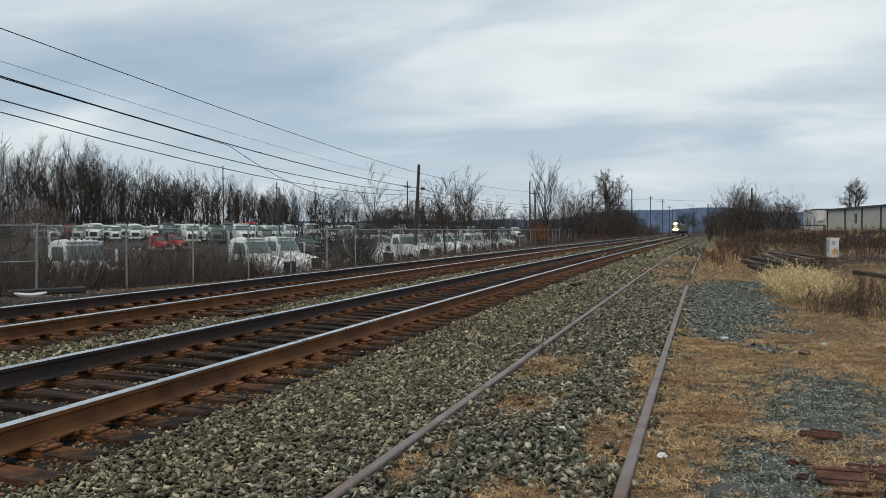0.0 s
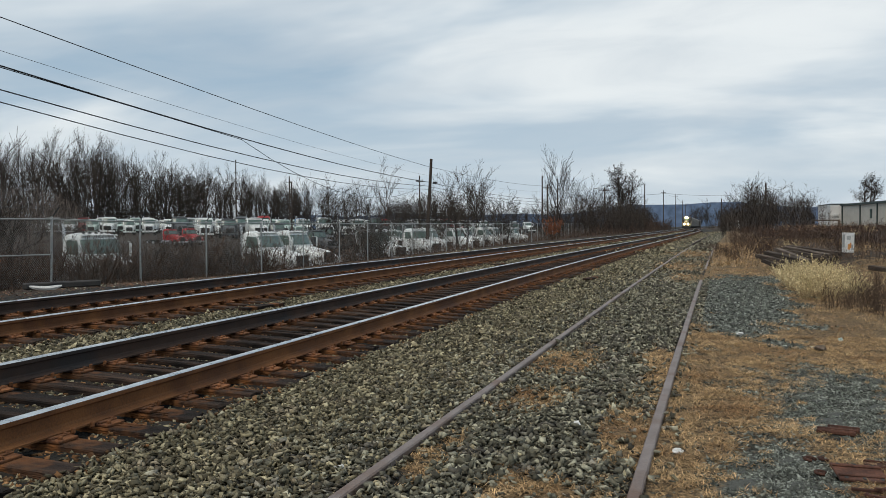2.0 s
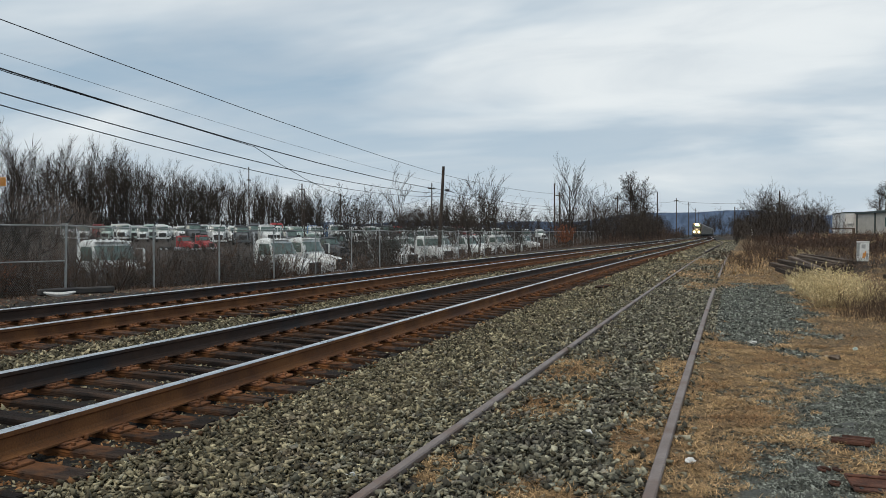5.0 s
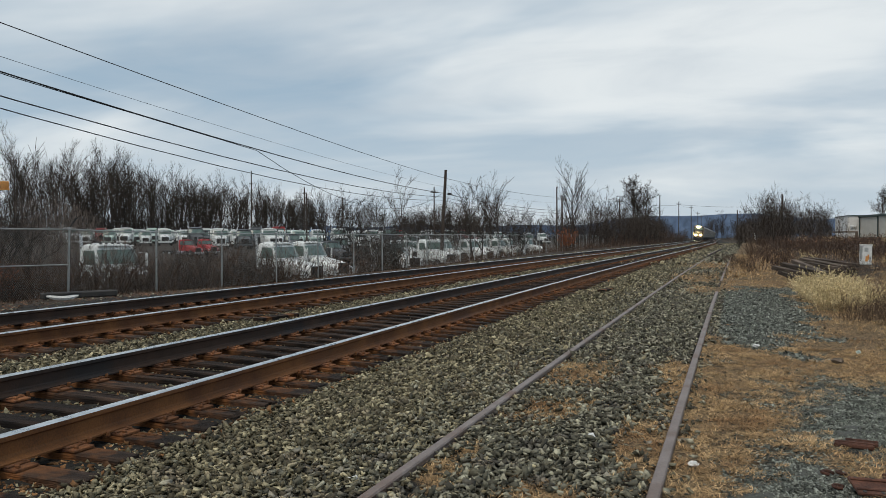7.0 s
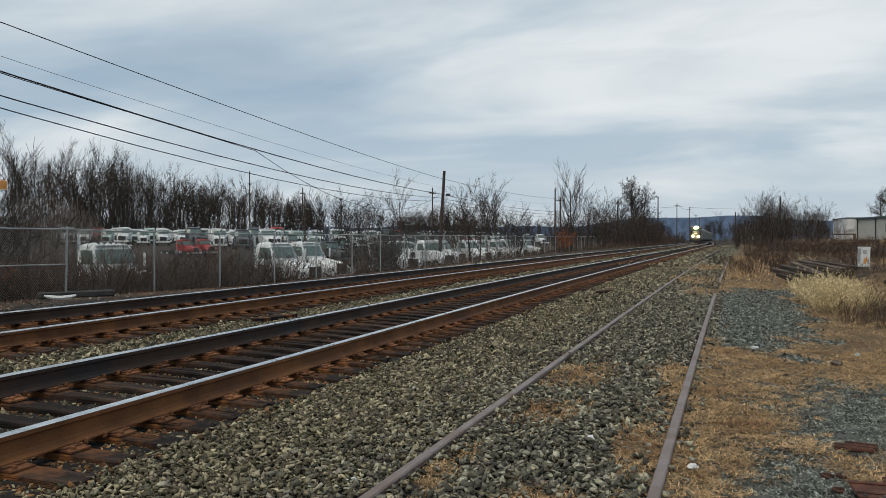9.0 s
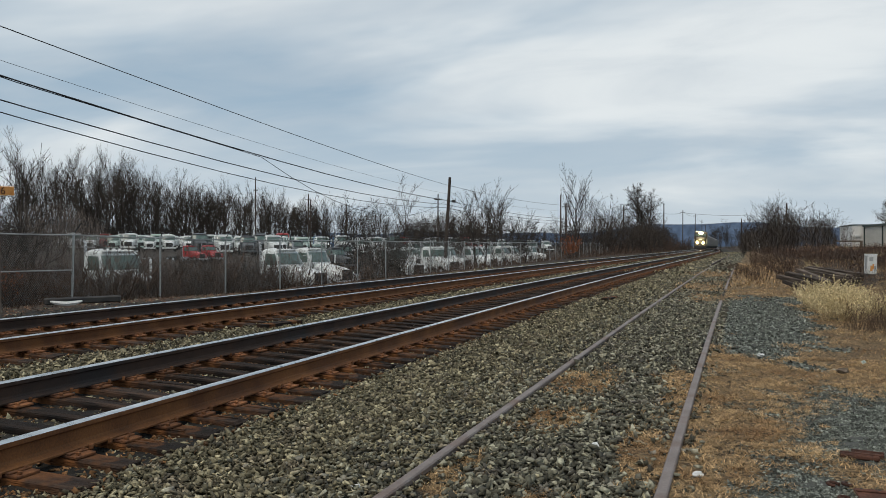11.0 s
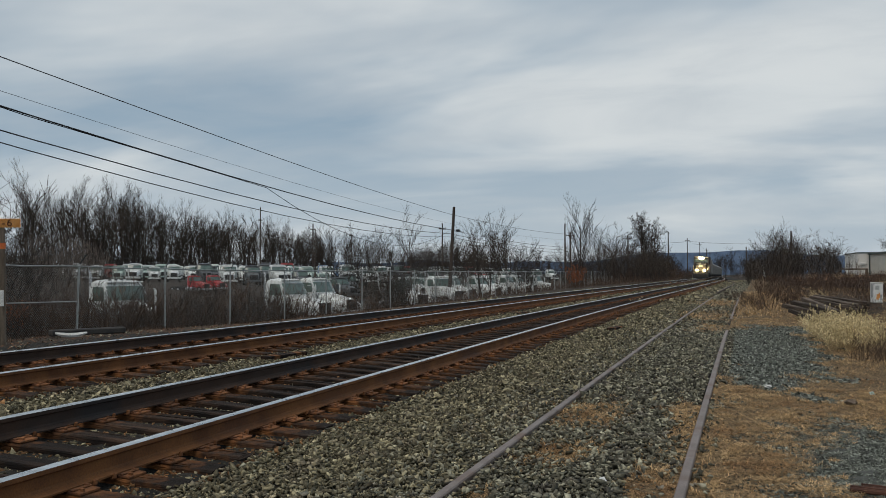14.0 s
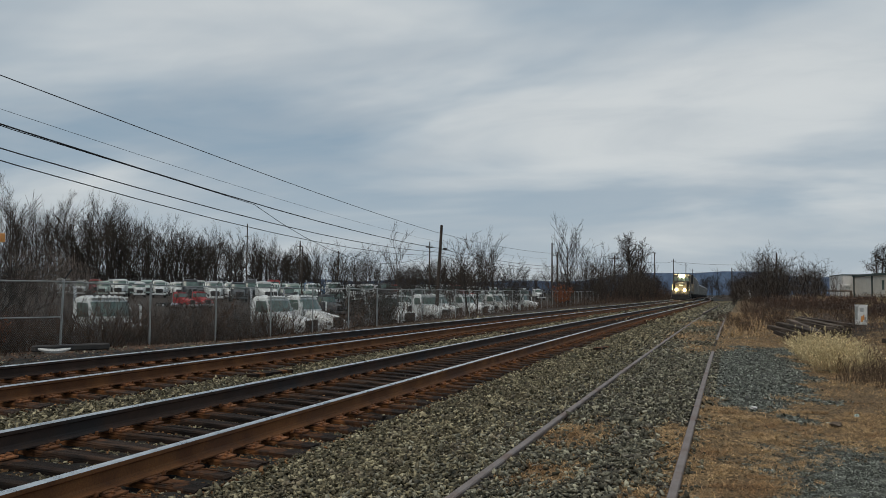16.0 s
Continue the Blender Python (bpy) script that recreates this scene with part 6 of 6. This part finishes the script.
def locomotive():
    """Nose towards -y, rail tops at z = 0, pilot face at y = 0."""
    t = thing("locomotive", "black diesel locomotive with lit headlights and a cream stripe", "locomotive")
    s = Shape()
    s.box((0, 11.2, 1.45), (3.0, 21.6, 0.32), 0.04)
    part("frame", s, BLACK, t)
    s = Shape()
    s.prism([(0.0, 0.12), (0.55, 0.12), (0.55, 1.5), (0.12, 1.5), (0.0, 0.9)], -1.42, 1.42)
    part("pilot", s, BLACK, t)
    s = Shape()
    s.box((0, 0.25, 0.85), (0.5, 0.7, 0.3), 0.05)
    part("coupler", s, CHASSIS, t)
    s = Shape()
    s.prism([(0.9, 1.6), (2.9, 1.6), (2.9, 3.15), (1.35, 3.05), (0.95, 2.7)], -1.0, 1.0)
    part("nose", s, BLACK, t)
    s = Shape()
    s.box((0, 0.93, 2.55), (0.7, 0.05, 0.22), 0.01)
    part("nose_badge", s, GALV, t, "pale nose badge")
    s = Shape()
    s.prism([(2.4, 1.6), (5.2, 1.6), (5.2, 4.45), (4.9, 4.62), (2.8, 4.58), (2.45, 4.3), (2.25, 3.2)], -1.52, 1.52)
    cab = part("cab", s, BLACK, t)
    for x in (-1.05, -0.35, 0.35, 1.05):
        s = Shape()
        s.box((x, 2.30, 3.62), (0.56, 0.06, 0.62), 0.03, pose(0, 0, 0))
        part("cab_window", s, GLASS_DARK, cab)
    s = Shape()
    s.box((0, 2.36, 4.42), (2.6, 0.08, 0.14), 0.02)
    part("number_board", s, CREAM, cab, "cream lamp-lit board")
    for sx in (-1, 1):
        s = Shape()
        s.box((1.53 * sx, 3.6, 3.6), (0.04, 1.4, 0.6), 0.01)
        part("side_window", s, GLASS_DARK, cab)
    s = Shape()
    s.prism([(5.2, 1.6), (21.0, 1.6), (21.0, 4.3), (20.6, 4.55), (5.2, 4.55)], -0.95, 0.95)
    part("hood", s, BLACK, t)
    s = Shape()
    s.prism([(16.0, 3.1), (20.8, 3.1), (20.8, 4.75), (16.0, 4.75)], -1.5, 1.5)
    part("radiator", s, BLACK, t)
    for sx in (-1, 1):
        s = Shape()
        s.tube([(0.23 * sx, 2.14, 4.18), (0.23 * sx, 2.42, 4.18)], 0.22, 12)
        part("headlight", s, HEADLIGHT, t)
        s = Shape()
        s.tube([(0.72 * sx, -0.06, 1.72), (0.72 * sx, 0.2, 1.72)], 0.22, 12)
        part("ditch_light", s, DITCH, t)
        s = Shape()
        s.tube([(1.45 * sx, 0.4, 1.6), (1.45 * sx, 0.4, 2.6), (1.45 * sx, 2.2, 2.6)], 0.03, 5)
        for y in (6, 9, 12, 15):
            s.tube([(1.45 * sx, y, 1.6), (1.45 * sx, y, 2.6)], 0.025, 5)
        s.tube([(1.45 * sx, 5.4, 2.6), (1.45 * sx, 15.8, 2.6)], 0.025, 5)
        part("handrail", s, CREAM, t)
        for k in range(3):
            s = Shape()
            s.box((1.35 * sx, 0.45, 0.45 + 0.36 * k), (0.35, 0.5, 0.05), 0.01)
            part("step", s, CREAM, t)
    s = Shape()
    s.box((0, 11, 0.85), (2.6, 5.6, 0.9), 0.2)
    part("fuel_tank", s, BLACK, t)
    for y in (4.2, 18.0):
        s = Shape()
        s.box((0.98, y, 0.62), (0.18, 4.4, 0.5), 0.08)
        s.box((-0.98, y, 0.62), (0.18, 4.4, 0.5), 0.08)
        part("bogie_frame", s, CHASSIS, t)
        train_wheels(t, (y - 1.8, y, y + 1.8))
    return t


def rack_car():
    t = thing("rack_car", "tall dusty grey enclosed rack car of the train", "railway car", group="cars of the train")
    s = Shape()
    s.box((0, 13.4, 1.0), (2.7, 26.6, 0.35), 0.04)
    part("frame", s, CHASSIS, t)
    s = Shape()
    s.prism([(0.3, 1.15), (26.5, 1.15), (26.5, 4.4), (0.3, 4.4)], -1.5, 1.5)
    body = part("body", s, CAR_SIDE, t)
    s = Shape()
    out = [(-1.53, 4.35), (-1.45, 4.62), (-1.0, 4.85), (0, 4.95), (1.0, 4.85), (1.45, 4.62), (1.53, 4.35)]
    s.prism(out, 0.25, 26.55, Matrix(((0, 1, 0, 0), (1, 0, 0, 0), (0, 0, 1, 0), (0, 0, 0, 1))))
    part("roof", s, CAR_ROOF, t)
    for k in range(14):
        for sx in (-1, 1):
            s = Shape()
            s.box((1.53 * sx, 1.2 + k * 1.88, 2.75), (0.07, 0.14, 3.2), 0.01)
            part("rib", s, CAR_ROOF, body)
    for y in (4.0, 22.8):
        train_wheels(t, (y - 0.9, y + 0.9), rad=0.42)
        s = Shape()
        s.box((0.95, y, 0.5), (0.15, 2.6, 0.4), 0.05)
        s.box((-0.95, y, 0.5), (0.15, 2.6, 0.4), 0.05)
        part("bogie_frame", s, CHASSIS, t)
    return t


train = [(locomotive(), 0.0, 22.3)]
first_car = rack_car()
for k in range(11):
    car = first_car if k == 0 else copy_thing(first_car, pose(0, 0, 0))
    train.append((car, 22.8 + 27.3 * k, 26.8))


def on_track(y):
    return Vector((float(far_x(y)), y, float(rail_z(y)) + 0.105))


def motions():
    """The train comes along the far track at 13.4 m/s."""
    for ob, behind, length in train:
        rows = []
        for k in range(17):
            y = 155.7 + 13.39 * (16 - k) + behind
            a, b = on_track(y + 0.15 * length), on_track(y + 0.85 * length)
            d = (b - a).normalized()
            head = a - d * 0.15 * length
            rz = math.degrees(math.atan2(-d.x, d.y))
            rx = math.degrees(math.asin(d.z))
            rows.append((k, pose(head.x, head.y, head.z, rx, 2.9, rz)))
        walk(ob, rows)


motions()
